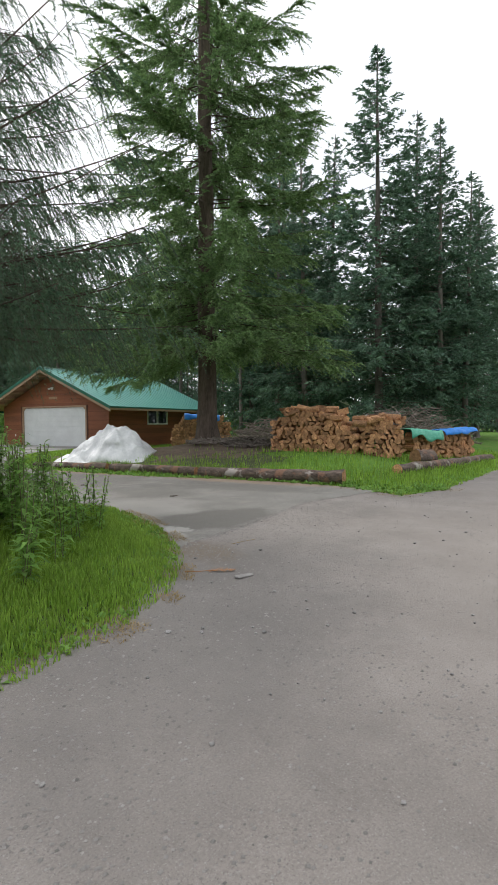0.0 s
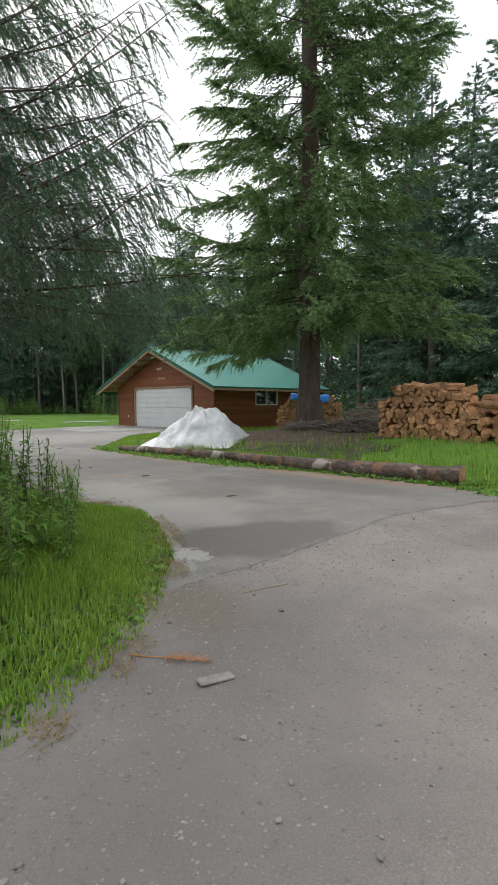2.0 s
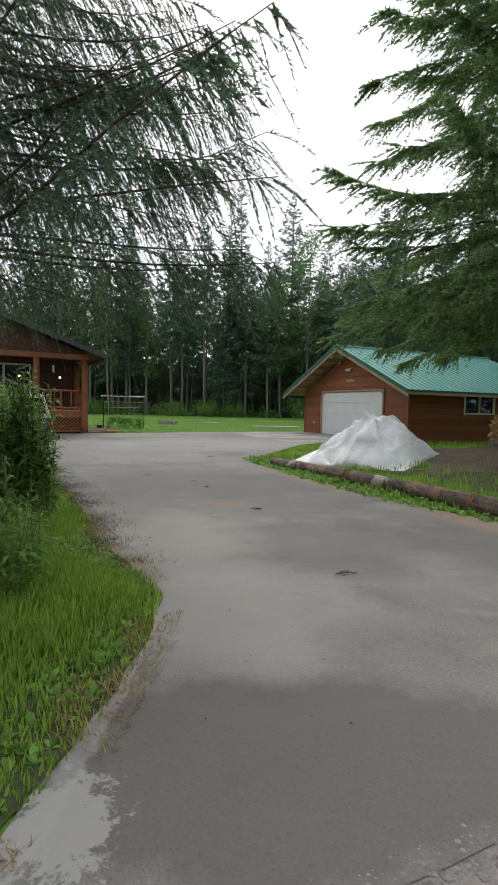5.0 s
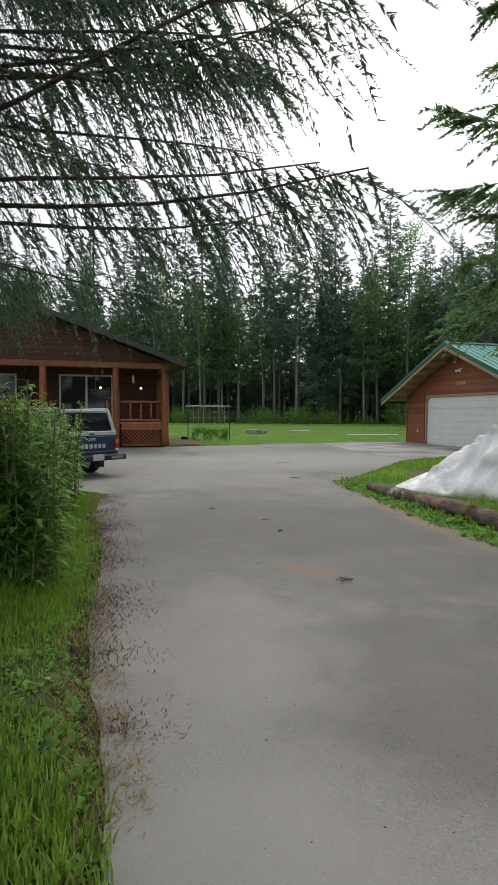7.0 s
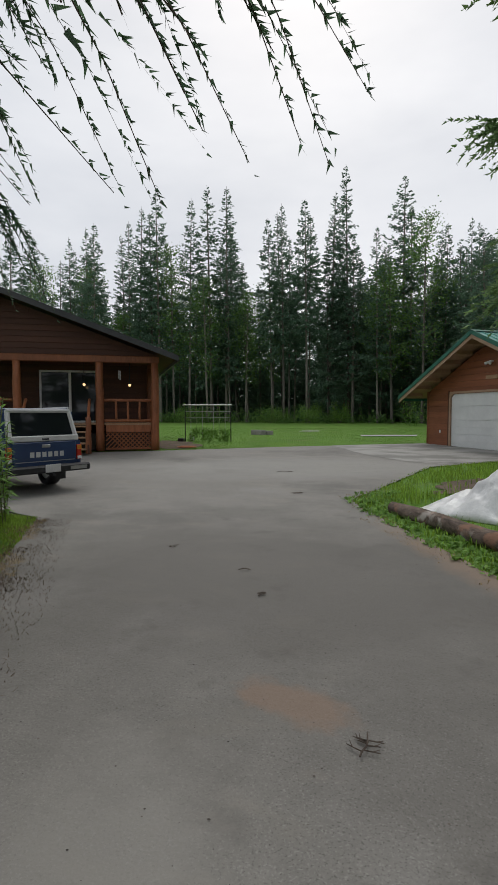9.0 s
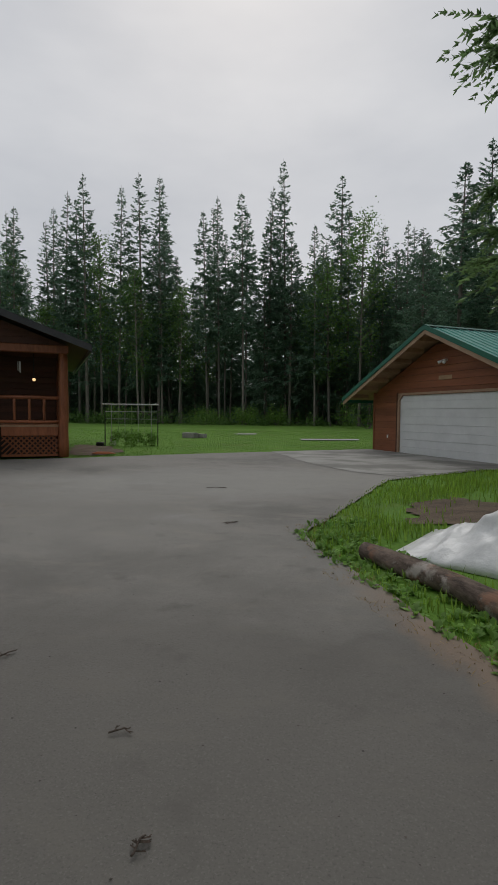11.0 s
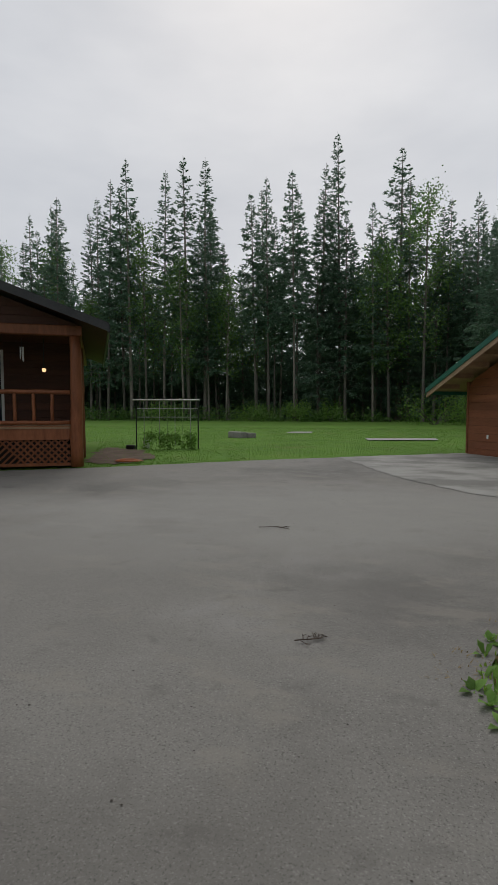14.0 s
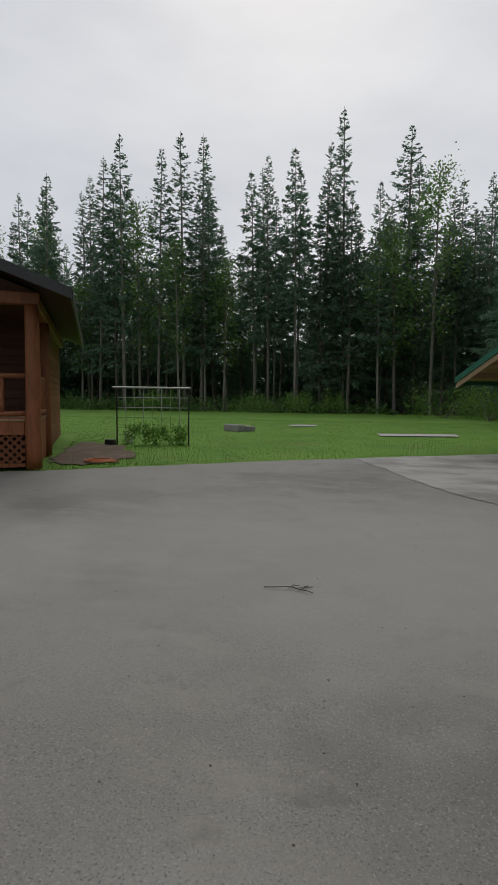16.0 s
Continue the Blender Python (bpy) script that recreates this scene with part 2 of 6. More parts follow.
M_DOORWHITE = material("white_garage_door_paint", (0.62, 0.63, 0.62), (0.76, 0.77, 0.76), 1.5, 0.45, 0.08, 60, depth=0.003)
M_TRIMWHITE = material("white_vinyl", (0.68, 0.68, 0.67), (0.8, 0.8, 0.79), 3, 0.4, 0.05, 40)
M_TANTRIM = material("tan_trim_board", (0.30, 0.19, 0.12), (0.42, 0.28, 0.19), 3, 0.65, 0.15, 30)
M_GLASS = glass_material("dark_window_glass")
M_BLACK = material("black_rubber_plastic", (0.012, 0.012, 0.013), (0.03, 0.03, 0.032), 8, 0.6, 0.1, 50)
M_DARKIN = material("unlit_interior", (0.02, 0.016, 0.014), (0.035, 0.03, 0.025), 2, 0.9, 0.1, 20)


# ---- building helpers ----
def part(name, bm, mat, parent=None, label="", smooth=False):
    me = bpy.data.meshes.new(name)
    bm.normal_update()
    bm.to_mesh(me)
    bm.free()
    me.materials.append(mat)
    if smooth:
        me.polygons.foreach_set("use_smooth", [True] * len(me.polygons))
    ob = new(name, me)
    if parent:
        ob.parent = parent
    if label:
        ob["label"] = label
    return ob


def raw(name, verts, faces, mat, parent=None, smooth=False):
    me = bpy.data.meshes.new(name)
    verts = np.asarray(verts, dtype=np.float32).reshape(-1, 3)
    faces = np.asarray(faces, dtype=np.int32)
    k = faces.shape[1]
    me.vertices.add(len(verts))
    me.vertices.foreach_set("co", verts.ravel())
    me.loops.add(faces.size)
    me.loops.foreach_set("vertex_index", faces.ravel())
    me.polygons.add(len(faces))
    me.polygons.foreach_set("loop_start", np.arange(0, faces.size, k, dtype=np.int32))
    if smooth:
        me.polygons.foreach_set("use_smooth", np.ones(len(faces), dtype=bool))
    me.update(calc_edges=True)
    me.materials.append(mat)
    ob = new(name, me)
    if parent:
        ob.parent = parent
    return ob


def empty(name, m, label, category, group="", kind=""):
    ob = new(name)
    ob.empty_display_size = 0.2
    ob.matrix_world = m
    return tagged(ob, label, category, group, kind)


def box(bm, x0, y0, z0, x1, y1, z1, bevel=0.0):
    made = bmesh.ops.create_cube(bm, size=1.0, matrix=Matrix.LocRotScale(((x0 + x1) / 2, (y0 + y1) / 2, (z0 + z1) / 2), None, (abs(x1 - x0), abs(y1 - y0), abs(z1 - z0))))
    if bevel:
        edges = {e for v in made["verts"] for e in v.link_edges}
        bmesh.ops.bevel(bm, geom=list(edges), offset=bevel, segments=1, affect="EDGES")
    return bm


def abox(*a, bevel=0.0):
    return box(bmesh.new(), *a, bevel=bevel)


def tube(bm, p, q, r0, r1=None, seg=10, rings=1, wobble=0.0, rng=random):
    """A round bar from p to q, tapered, with uneven rings where asked."""
    p, q = Vector(p), Vector(q)
    r1 = r0 if r1 is None else r1
    d = q - p
    turn = d.to_track_quat("Z", "Y").to_matrix()
    last = None
    for i in range(rings + 1):
        f = i / rings
        r = r0 + (r1 - r0) * f
        c = p + d * f
        if 0 < i < rings:
            c = c + turn @ Vector((rng.uniform(-1, 1), rng.uniform(-1, 1), 0)) * wobble
        ring = [bm.verts.new(c + turn @ Vector((math.cos(2 * math.pi * k / seg), math.sin(2 * math.pi * k / seg), 0)) * r * (1 + rng.uniform(-1, 1) * wobble * 1.2)) for k in range(seg)]
        if last:
            for k in range(seg):
                bm.faces.new((last[k], last[(k + 1) % seg], ring[(k + 1) % seg], ring[k]))
        else:
            bm.faces.new(list(reversed(ring)))
        last = ring
    bm.faces.new(last)
    return bm


def rod(p, q, r0, r1=None, seg=10, rings=1, wobble=0.0, rng=random):
    return tube(bmesh.new(), p, q, r0, r1, seg, rings, wobble, rng)


def prism(bm, outline, y0, y1):
    """An outline in x and z, pushed from y0 to y1."""
    a = [bm.verts.new((x, y0, z)) for x, z in outline]
    b = [bm.verts.new((x, y1, z)) for x, z in outline]
    n = len(outline)
    bm.faces.new(a)
    bm.faces.new(list(reversed(b)))
    for i in range(n):
        bm.faces.new((a[(i + 1) % n], a[i], b[i], b[(i + 1) % n]))
    bmesh.ops.recalc_face_normals(bm, faces=bm.faces)
    return bm


# ---- terrain ----
def ramp01(x):
    x = np.clip(x, 0, 1)
    return x * x * (3 - 2 * x)


MOUND = np.array([(3.05, 19.6), (2.85, 19.0), (3.0, 18.3), (3.6, 17.0), (4.2, 15.6), (5.2, 13.5), (6.6, 11.6), (7.7, 9.6), (8.1, 8.4), (8.0, 6.9), (9.4, 7.0), (14.3, 8.9), (26, 13.0), (60, 24.0), (60, 60.0), (14, 42.0), (9.2, 27.0), (7.1, 26.5), (4.5, 24.2)])
VERGE = np.array([(-22, -9.0), (-3, 1.2), (0.42, 3.1), (1.3, 3.6), (1.9, 4.15), (2.42, 5.0), (2.66, 5.75), (2.85, 6.5), (2.95, 7.45), (2.85, 8.5), (2.45, 9.2), (1.77, 10.2), (0.75, 12.2), (-0.05, 13.6), (-0.62, 14.5), (-1.6, 16.3), (-4.5, 17.5), (-12, 15.5), (-26, 8.0)])


def inside_distance(x, y, poly):
    """The distance to the outline, positive inside."""
    x, y = np.asarray(x, float), np.asarray(y, float)
    best = np.full(x.shape, 1e9)
    odd = np.zeros(x.shape, bool)
    for (ax, ay), (bx, by) in zip(poly, np.roll(poly, -1, axis=0)):
        dx, dy = bx - ax, by - ay
        t = np.clip(((x - ax) * dx + (y - ay) * dy) / (dx * dx + dy * dy), 0, 1)
        best = np.minimum(best, np.hypot(x - ax - t * dx, y - ay - t * dy))
        if ay != by:
            odd ^= ((ay > y) != (by > y)) & (x < (bx - ax) * (y - ay) / (by - ay) + ax)
    return np.where(odd, best, -best)


def height(x, y):
    x, y = np.asarray(x, float), np.asarray(y, float)
    z = np.interp(y, (-60, 0, 5, 16, 20, 27, 34, 50, 80, 200), (0, 0, 0.09, 0.13, 0.17, 0.32, 0.38, 0.48, 0.62, 0.8))
    d = inside_distance(x, y, MOUND)
    z = z + 0.5 * ramp01(d / 4.5) * ramp01((np.hypot(x - 11, y - 29) - 6.5) / 5.5) * ramp01((75 - np.hypot(x, y)) / 40)
    z = z + 0.25 * np.exp(-((x - 9.9) ** 2 + (y - 17.9) ** 2) / 1.6)
    z = z + 0.12 * ramp01(inside_distance(x, y, VERGE) / 1.5)
    return z


def ground_z(x, y):
    return float(height(np.array([x]), np.array([y]))[0])


def sheet(name, outline, mat, lift, step, wobble, label, category, seed=1, kind="structure"):
    """A patch of ground that follows the terrain, with an uneven edge."""
    from mathutils.geometry import delaunay_2d_cdt
    rng = np.random.default_rng(seed)
    outline = np.asarray(outline, float)
    edge = []
    for a, b in zip(outline, np.roll(outline, -1, axis=0)):
        n = max(1, int(np.hypot(*(b - a)) / (step * 0.5)))
        n = min(n, 120)
        for i in range(n):
            p = a + (b - a) * i / n
            edge.append(p + rng.normal(0, wobble, 2))
    edge = np.array(edge)
    lo, hi = edge.min(0), edge.max(0)
    gx, gy = np.meshgrid(np.arange(lo[0], hi[0], step), np.arange(lo[1], hi[1], step))
    gx, gy = gx.ravel(), gy.ravel()
    keep = inside_distance(gx, gy, edge) > step * 0.3
    pts = [Vector(p) for p in edge] + [Vector((a, b)) for a, b in zip(gx[keep], gy[keep])]
    loop = [(i, (i + 1) % len(edge)) for i in range(len(edge))]
    vs, _, fs, *_ = delaunay_2d_cdt(pts, loop, [], 1, 1e-4)
    v2 = np.array([tuple(v) for v in vs])
    z = height(v2[:, 0], v2[:, 1]) + lift
    f = np.array([tuple(t) for t in fs if len(t) == 3])
    a, b, c = v2[f[:, 0]], v2[f[:, 1]], v2[f[:, 2]]
    flip = ((b - a)[:, 0] * (c - a)[:, 1] - (b - a)[:, 1] * (c - a)[:, 0]) < 0
    f[flip] = f[flip][:, ::-1]
    ob = raw(name, np.c_[v2, z], f, mat, smooth=True)
    return tagged(ob, label, category, kind=kind)


axis_x = np.concatenate([np.linspace(-900, -60, 10), np.arange(-55, -14, 4.0), np.arange(-12, 26, 0.5), np.arange(27, 70, 4.0), np.linspace(80, 900, 10)])
axis_y = np.concatenate([np.linspace(-900, -40, 10), np.arange(-36, -2, 4.0), np.arange(-1, 36, 0.5), np.arange(38, 100, 4.0), np.linspace(110, 900, 10)])
GX, GY = np.meshgrid(axis_x, axis_y)
nx, ny = len(axis_x), len(axis_y)
idx = np.arange(nx * ny).reshape(ny, nx)
quads = np.stack([idx[:-1, :-1], idx[:-1, 1:], idx[1:, 1:], idx[1:, :-1]], axis=-1).reshape(-1, 4)
ground = raw("ground", np.c_[GX.ravel(), GY.ravel(), height(GX.ravel(), GY.ravel()) - 0.01], quads, M_SOIL, smooth=True)
tagged(ground, "mown green lawn and rough grass running into forest floor", "ground", kind="structure")

SEAM = [(8.05, 7.6), (5.9, 7.25), (4.7, 6.55), (3.85, 6.05), (2.6, 5.45)]
DRIVE = SEAM + [(2.66, 5.75), (2.85, 6.5), (2.95, 7.45), (2.85, 8.5), (2.45, 9.2), (1.77, 10.2), (0.75, 12.2), (-0.05, 13.6), (-0.62, 14.5), (-1.6, 16.3), (-4.5, 17.5), (-12, 15.5), (-16, 20.0), (-11, 24.0), (-4.6, 27.4), (-0.4, 30.4), (4.9, 33.5), (9.0, 26.8), (7.1, 26.5), (4.5, 24.2), (3.05, 19.6), (2.85, 19.0), (3.0, 18.3), (3.6, 17.0), (4.2, 15.6), (5.2, 13.5), (6.6, 11.6), (7.7, 9.6), (8.1, 8.4)]
driveway = sheet("driveway", DRIVE, M_CONC, 0.017, 0.45, 0.02, "worn grey concrete driveway with damp stains and dust", "driveway", 2)
ROADS = [(-22, -9.2), (-3, 1.45), (0.34, 3.3), (1.18, 3.8), (1.75, 4.32), (2.28, 5.15), (2.5, 5.75), (3.85, 6.2), (4.7, 6.7), (5.9, 7.4), (8.0, 7.7), (8.0, 6.9), (9.4, 7.0), (14.3, 8.9), (26, 13.0), (60, 24.0), (64, 16.0), (28, 4.0), (12, -1.5), (4, -6.0), (-16, -16.0)]
road = sheet("road", ROADS, M_ROAD, 0.012, 0.6, 0.03, "packed grey gravel road with loose stones", "road", 3)
verge_soil = sheet("verge_soil", VERGE[1:-1], M_VERGE, 0.004, 0.3, 0.03, "dark weedy soil under the verge grass", "soil", 5)
apron = sheet("pavement", [(1.2, 31.3), (4.9, 33.45), (9.0, 26.8), (7.2, 26.6), (4.9, 24.9), (3.9, 25.4), (2.7, 27.2)], M_APRON, 0.026, 0.4, 0.03, "pale washed concrete apron with damp streaks before the garage", "pavement", 4)


# ---- garage ----
def build_garage():
    W, D, H, OF, OS = 7.8, 8.2, 2.25, 0.9, 0.95
    base = 0.33
    g = empty("garage", pose(5.06, 33.54, base, 0, 0, -60.7), "red-brown timber garage with a green metal gable roof and white door", "garage")
    d0, d1, dh = 1.49, 6.33, 2.18
    apex = 4.12
    slope = (apex - 0.12 - H) / (W / 2)
    back = part("wall", prism(bmesh.new(), [(0, -0.1), (W, -0.1), (W, H), (W / 2, H + slope * W / 2), (0, H)], D - 0.12, D), M_SIDING, g)
    left = part("wall", abox(0, 0.12, -0.1, 0.12, D - 0.12, H), M_SIDING, g)
    # right wall with the window opening
    s0, s1, w0, w1 = 3.2, 5.0, 1.22, 2.2
    # right and front backing use the shade-darkened stain, so lap gaps look dark
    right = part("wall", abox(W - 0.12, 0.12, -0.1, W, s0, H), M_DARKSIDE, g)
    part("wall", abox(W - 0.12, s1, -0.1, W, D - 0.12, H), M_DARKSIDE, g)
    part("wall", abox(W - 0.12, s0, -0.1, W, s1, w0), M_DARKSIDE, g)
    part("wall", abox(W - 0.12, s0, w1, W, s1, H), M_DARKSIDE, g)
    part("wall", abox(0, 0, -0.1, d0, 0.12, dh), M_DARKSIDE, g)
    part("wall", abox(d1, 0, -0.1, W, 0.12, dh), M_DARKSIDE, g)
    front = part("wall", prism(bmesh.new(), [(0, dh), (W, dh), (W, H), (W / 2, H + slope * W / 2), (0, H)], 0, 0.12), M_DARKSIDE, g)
    # lap siding boards, each a piece
    rise = 0.235
    k = 0
    while k * rise < H + slope * W / 2 - 0.1:
        z0, z1 = k * rise, (k + 1) * rise - 0.008
        zt = max(z1, H)
        lo = max(0, (z1 - H) / slope) if z1 > H else 0
        spans = [(lo, W - lo)] if z0 >= dh - 0.1 else [(lo + 0.0, d0 - 0.11), (d1 + 0.11, W - lo)]
        if z0 < dh - 0.1 and z1 > dh + 0.1:
            spans = [(lo, W - lo)]
        for a, b in spans:
            if b - a > 0.15:
                bmx = bmesh.new()
                lo0 = max(0, (z0 - H) / slope) if z0 > H else 0
                bl, br = (lo0, W - lo0) if len(spans) == 1 else (a, b)
                vs = [bmx.verts.new(c) for c in ((bl, -0.030, z0), (br, -0.030, z0), (b, -0.012, z1), (a, -0.012, z1), (bl, 0.0, z0), (br, 0.0, z0), (b, 0.0, z1), (a, 0.0, z1))]
                for f in ((0, 1, 2, 3), (7, 6, 5, 4), (0, 4, 5, 1), (1, 5, 6, 2), (2, 6, 7, 3), (3, 7, 4, 0)):
                    bmx.faces.new([vs[i] for i in f])
                bmesh.ops.recalc_face_normals(bmx, faces=bmx.faces)
                part("board", bmx, M_SIDING, front)
        k += 1
    k = 0
    while (k + 1) * rise < H + 0.05:
        z0, z1 = k * rise, (k + 1) * rise - 0.008
        spans = [(0.0, D)] if z1 < w0 or z0 > w1 else [(0.0, s0 - 0.06), (s1 + 0.06, D)]
        for a, b in spans:
            bmx = bmesh.new()
            vs = [bmx.verts.new(c) for c in ((W + 0.03, a, z0), (W + 0.03, b, z0), (W + 0.012, b, z1), (W + 0.012, a, z1), (W, a, z0), (W, b, z0), (W, b, z1), (W, a, z1))]
            for f in ((0, 1, 2, 3), (7, 6, 5, 4), (0, 4, 5, 1), (1, 5, 6, 2), (2, 6, 7, 3), (3, 7, 4, 0)):
                bmx.faces.new([vs[i] for i in f])
            bmesh.ops.recalc_face_normals(bmx, faces=bmx.faces)
            part("board", bmx, M_SIDING, right)
        k += 1
    for cx in (-0.035, W + 0.035):
        part("corner_board", abox(cx - 0.04, -0.045, -0.05, cx + 0.04, 0.06, H + 0.03, bevel=0.005), M_SIDING, g)
    # overhead door with four ribbed panels
    door = part("door", abox(d0, 0.06, 0.0, d1, 0.10, dh), M_DOORWHITE, g, "white sectional overhead door")
    n = 4
    for i in range(n):
        z0 = dh * i / n
        bm = bmesh.new()
        for j in range(2):
            zz = z0 + dh / n * j / 2
            box(bm, d0 + 0.01, 0.02 + 0.003 * j, zz + 0.002, d1 - 0.01, 0.06, zz + dh / n / 2 - (0.008 if j else 0.0), bevel=0.003)
        part("door_panel", bm, M_DOORWHITE, door)
    part("door_seal", abox(d0, 0.012, -0.02, d1, 0.06, 0.012), M_BLACK, door, "black rubber bottom seal")
    cut = 0.22
    bm = bmesh.new()
    for side, x in ((1, d0), (-1, d1)):
        box(bm, x - 0.02 if side > 0 else x - 0.09 + 0.02, -0.05, -0.04, x + 0.09 - 0.02 if side > 0 else x + 0.02, 0.015, dh - cut)
        prism(bm, [(x, dh - cut), (x + side * 0.06, dh - cut), (x + side * (cut + 0.03), dh - 0.05), (x + side * (cut + 0.03), dh + 0.02), (x, dh + 0.02)], -0.046, 0.012)
    box(bm, d0 + cut, -0.05, dh - 0.05, d1 - cut, 0.015, dh + 0.03)
    part("door_trim", bm, M_TANTRIM, door, "pale trim with clipped upper corners")
    for x0, x1 in ((d0 - 0.11, d0 - 0.022), (d1 + 0.022, d1 + 0.11)):
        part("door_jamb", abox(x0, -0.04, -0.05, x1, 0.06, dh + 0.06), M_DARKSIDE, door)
    # window
    win = part("window", abox(W - 0.08, s0, w0, W - 0.06, s1, w1), M_GLASS, g, "sliding window with dark glass")
    for y0, y1, z0, z1 in ((s0 - 0.05, s1 + 0.05, w1 - 0.02, w1 + 0.05), (s0 - 0.05, s1 + 0.05, w0 - 0.05, w0 + 0.02), (s0 - 0.05, s0 + 0.02, w0 + 0.02, w1 - 0.02), (s1 - 0.02, s1 + 0.05, w0 + 0.02, w1 - 0.02), ((s0 + s1) / 2 - 0.03, (s0 + s1) / 2 + 0.03, w0 + 0.02, w1 - 0.02)):
        part("window_frame", abox(W - 0.05, y0, z0, W + 0.045, y1, z1, bevel=0.006), M_TRIMWHITE, win)
    # roof: two metal slopes with standing ribs
    roof_th = 0.05
    for side in (-1, 1):
        top, low = apex + 0.12, apex + 0.12 - slope * (W / 2 + OS)
        xa, xb = W / 2, W / 2 + side * (W / 2 + OS)
        r = part("roof", prism(bmesh.new(), [(xa, top), (xb, low), (xb, low - roof_th), (xa, top - roof_th)], -OF, D + OF), M_GREENROOF, g, "pale green ribbed metal roofing")
        y = -OF + 0.03
        while y < D + OF:
            part("rib", prism(bmesh.new(), [(xa, top + 0.03), (xb, low + 0.03), (xb, low + 0.001), (xa, top + 0.001)], y - 0.014, y + 0.014), M_GREENROOF, r)
            y += 0.305
        part("rake_trim", prism(bmesh.new(), [(xa, top + 0.05), (xb, low + 0.05), (xb, low - 0.11), (xa, top - 0.11)], -OF - 0.03, -OF + 0.002), M_GREENTRIM, r, "dark green rake flashing")
        part("barge_board", prism(bmesh.new(), [(xa, top - 0.06), (xb, low - 0.06), (xb, low - 0.25), (xa, top - 0.25)], -OF + 0.004, -OF + 0.045), M_TANTRIM, r)
        part("eave_fascia", abox(xb - 0.02, -OF, low - 0.16, xb + 0.02, D + OF, low + 0.02), M_GREENTRIM if side < 0 else M_TANTRIM, r)
        part("eave_flashing", abox(xb - 0.03, -OF - 0.02, low - 0.05, xb + 0.035, D + OF, low + 0.03), M_GREENTRIM, r)
        # lookouts under the rake
        for i in range(7):
            f = 0.10 + i * 0.135
            x = xa + (xb - xa) * f
            z = top + (low - top) * f - 0.06
            part("lookout", prism(bmesh.new(), [(x - 0.05, z + 0.05 * slope * side), (x + 0.05, z - 0.05 * slope * side), (x + 0.05, z - 0.14 - 0.05 * slope * side), (x - 0.05, z - 0.14 + 0.05 * slope * side)], -OF + 0.05, -0.01), M_RAWWOOD, g)
        part("soffit", prism(bmesh.new(), [(xa, top - 0.052), (xb, low - 0.052), (xb, low - 0.062), (xa, top - 0.062)], -OF + 0.05, D + OF), M_RAWWOOD, g)
    part("ridge_cap", prism(bmesh.new(), [(W / 2 - 0.16, apex + 0.10), (W / 2, apex + 0.175), (W / 2 + 0.16, apex + 0.10), (W / 2, apex + 0.13)], -OF - 0.03, D + OF), M_GREENTRIM, g)
    lamp = part("security_light", abox(W / 2 - 0.09, -0.09, 3.18, W / 2 + 0.09, -0.02, 3.24, bevel=0.01), M_TRIMWHITE, g, "white twin flood light under the gable")
    for s in (-1, 1):
        part("lamp_head", rod((W / 2 + s * 0.06, -0.08, 3.2), (W / 2 + s * 0.13, -0.22, 3.12), 0.03, 0.06), M_TRIMWHITE, lamp, smooth=True)
    sign = part("nameplate", abox(W / 2 - 0.30, -0.05, 2.58, W / 2 + 0.32, -0.031, 2.72, bevel=0.01), M_RAWWOOD, g, "pale carved wooden plate")
    part("outlet", abox(0.85, -0.05, 0.55, 0.92, -0.03, 0.67, bevel=0.005), M_TRIMWHITE, g, "white outlet cover")
    return g


build_garage()


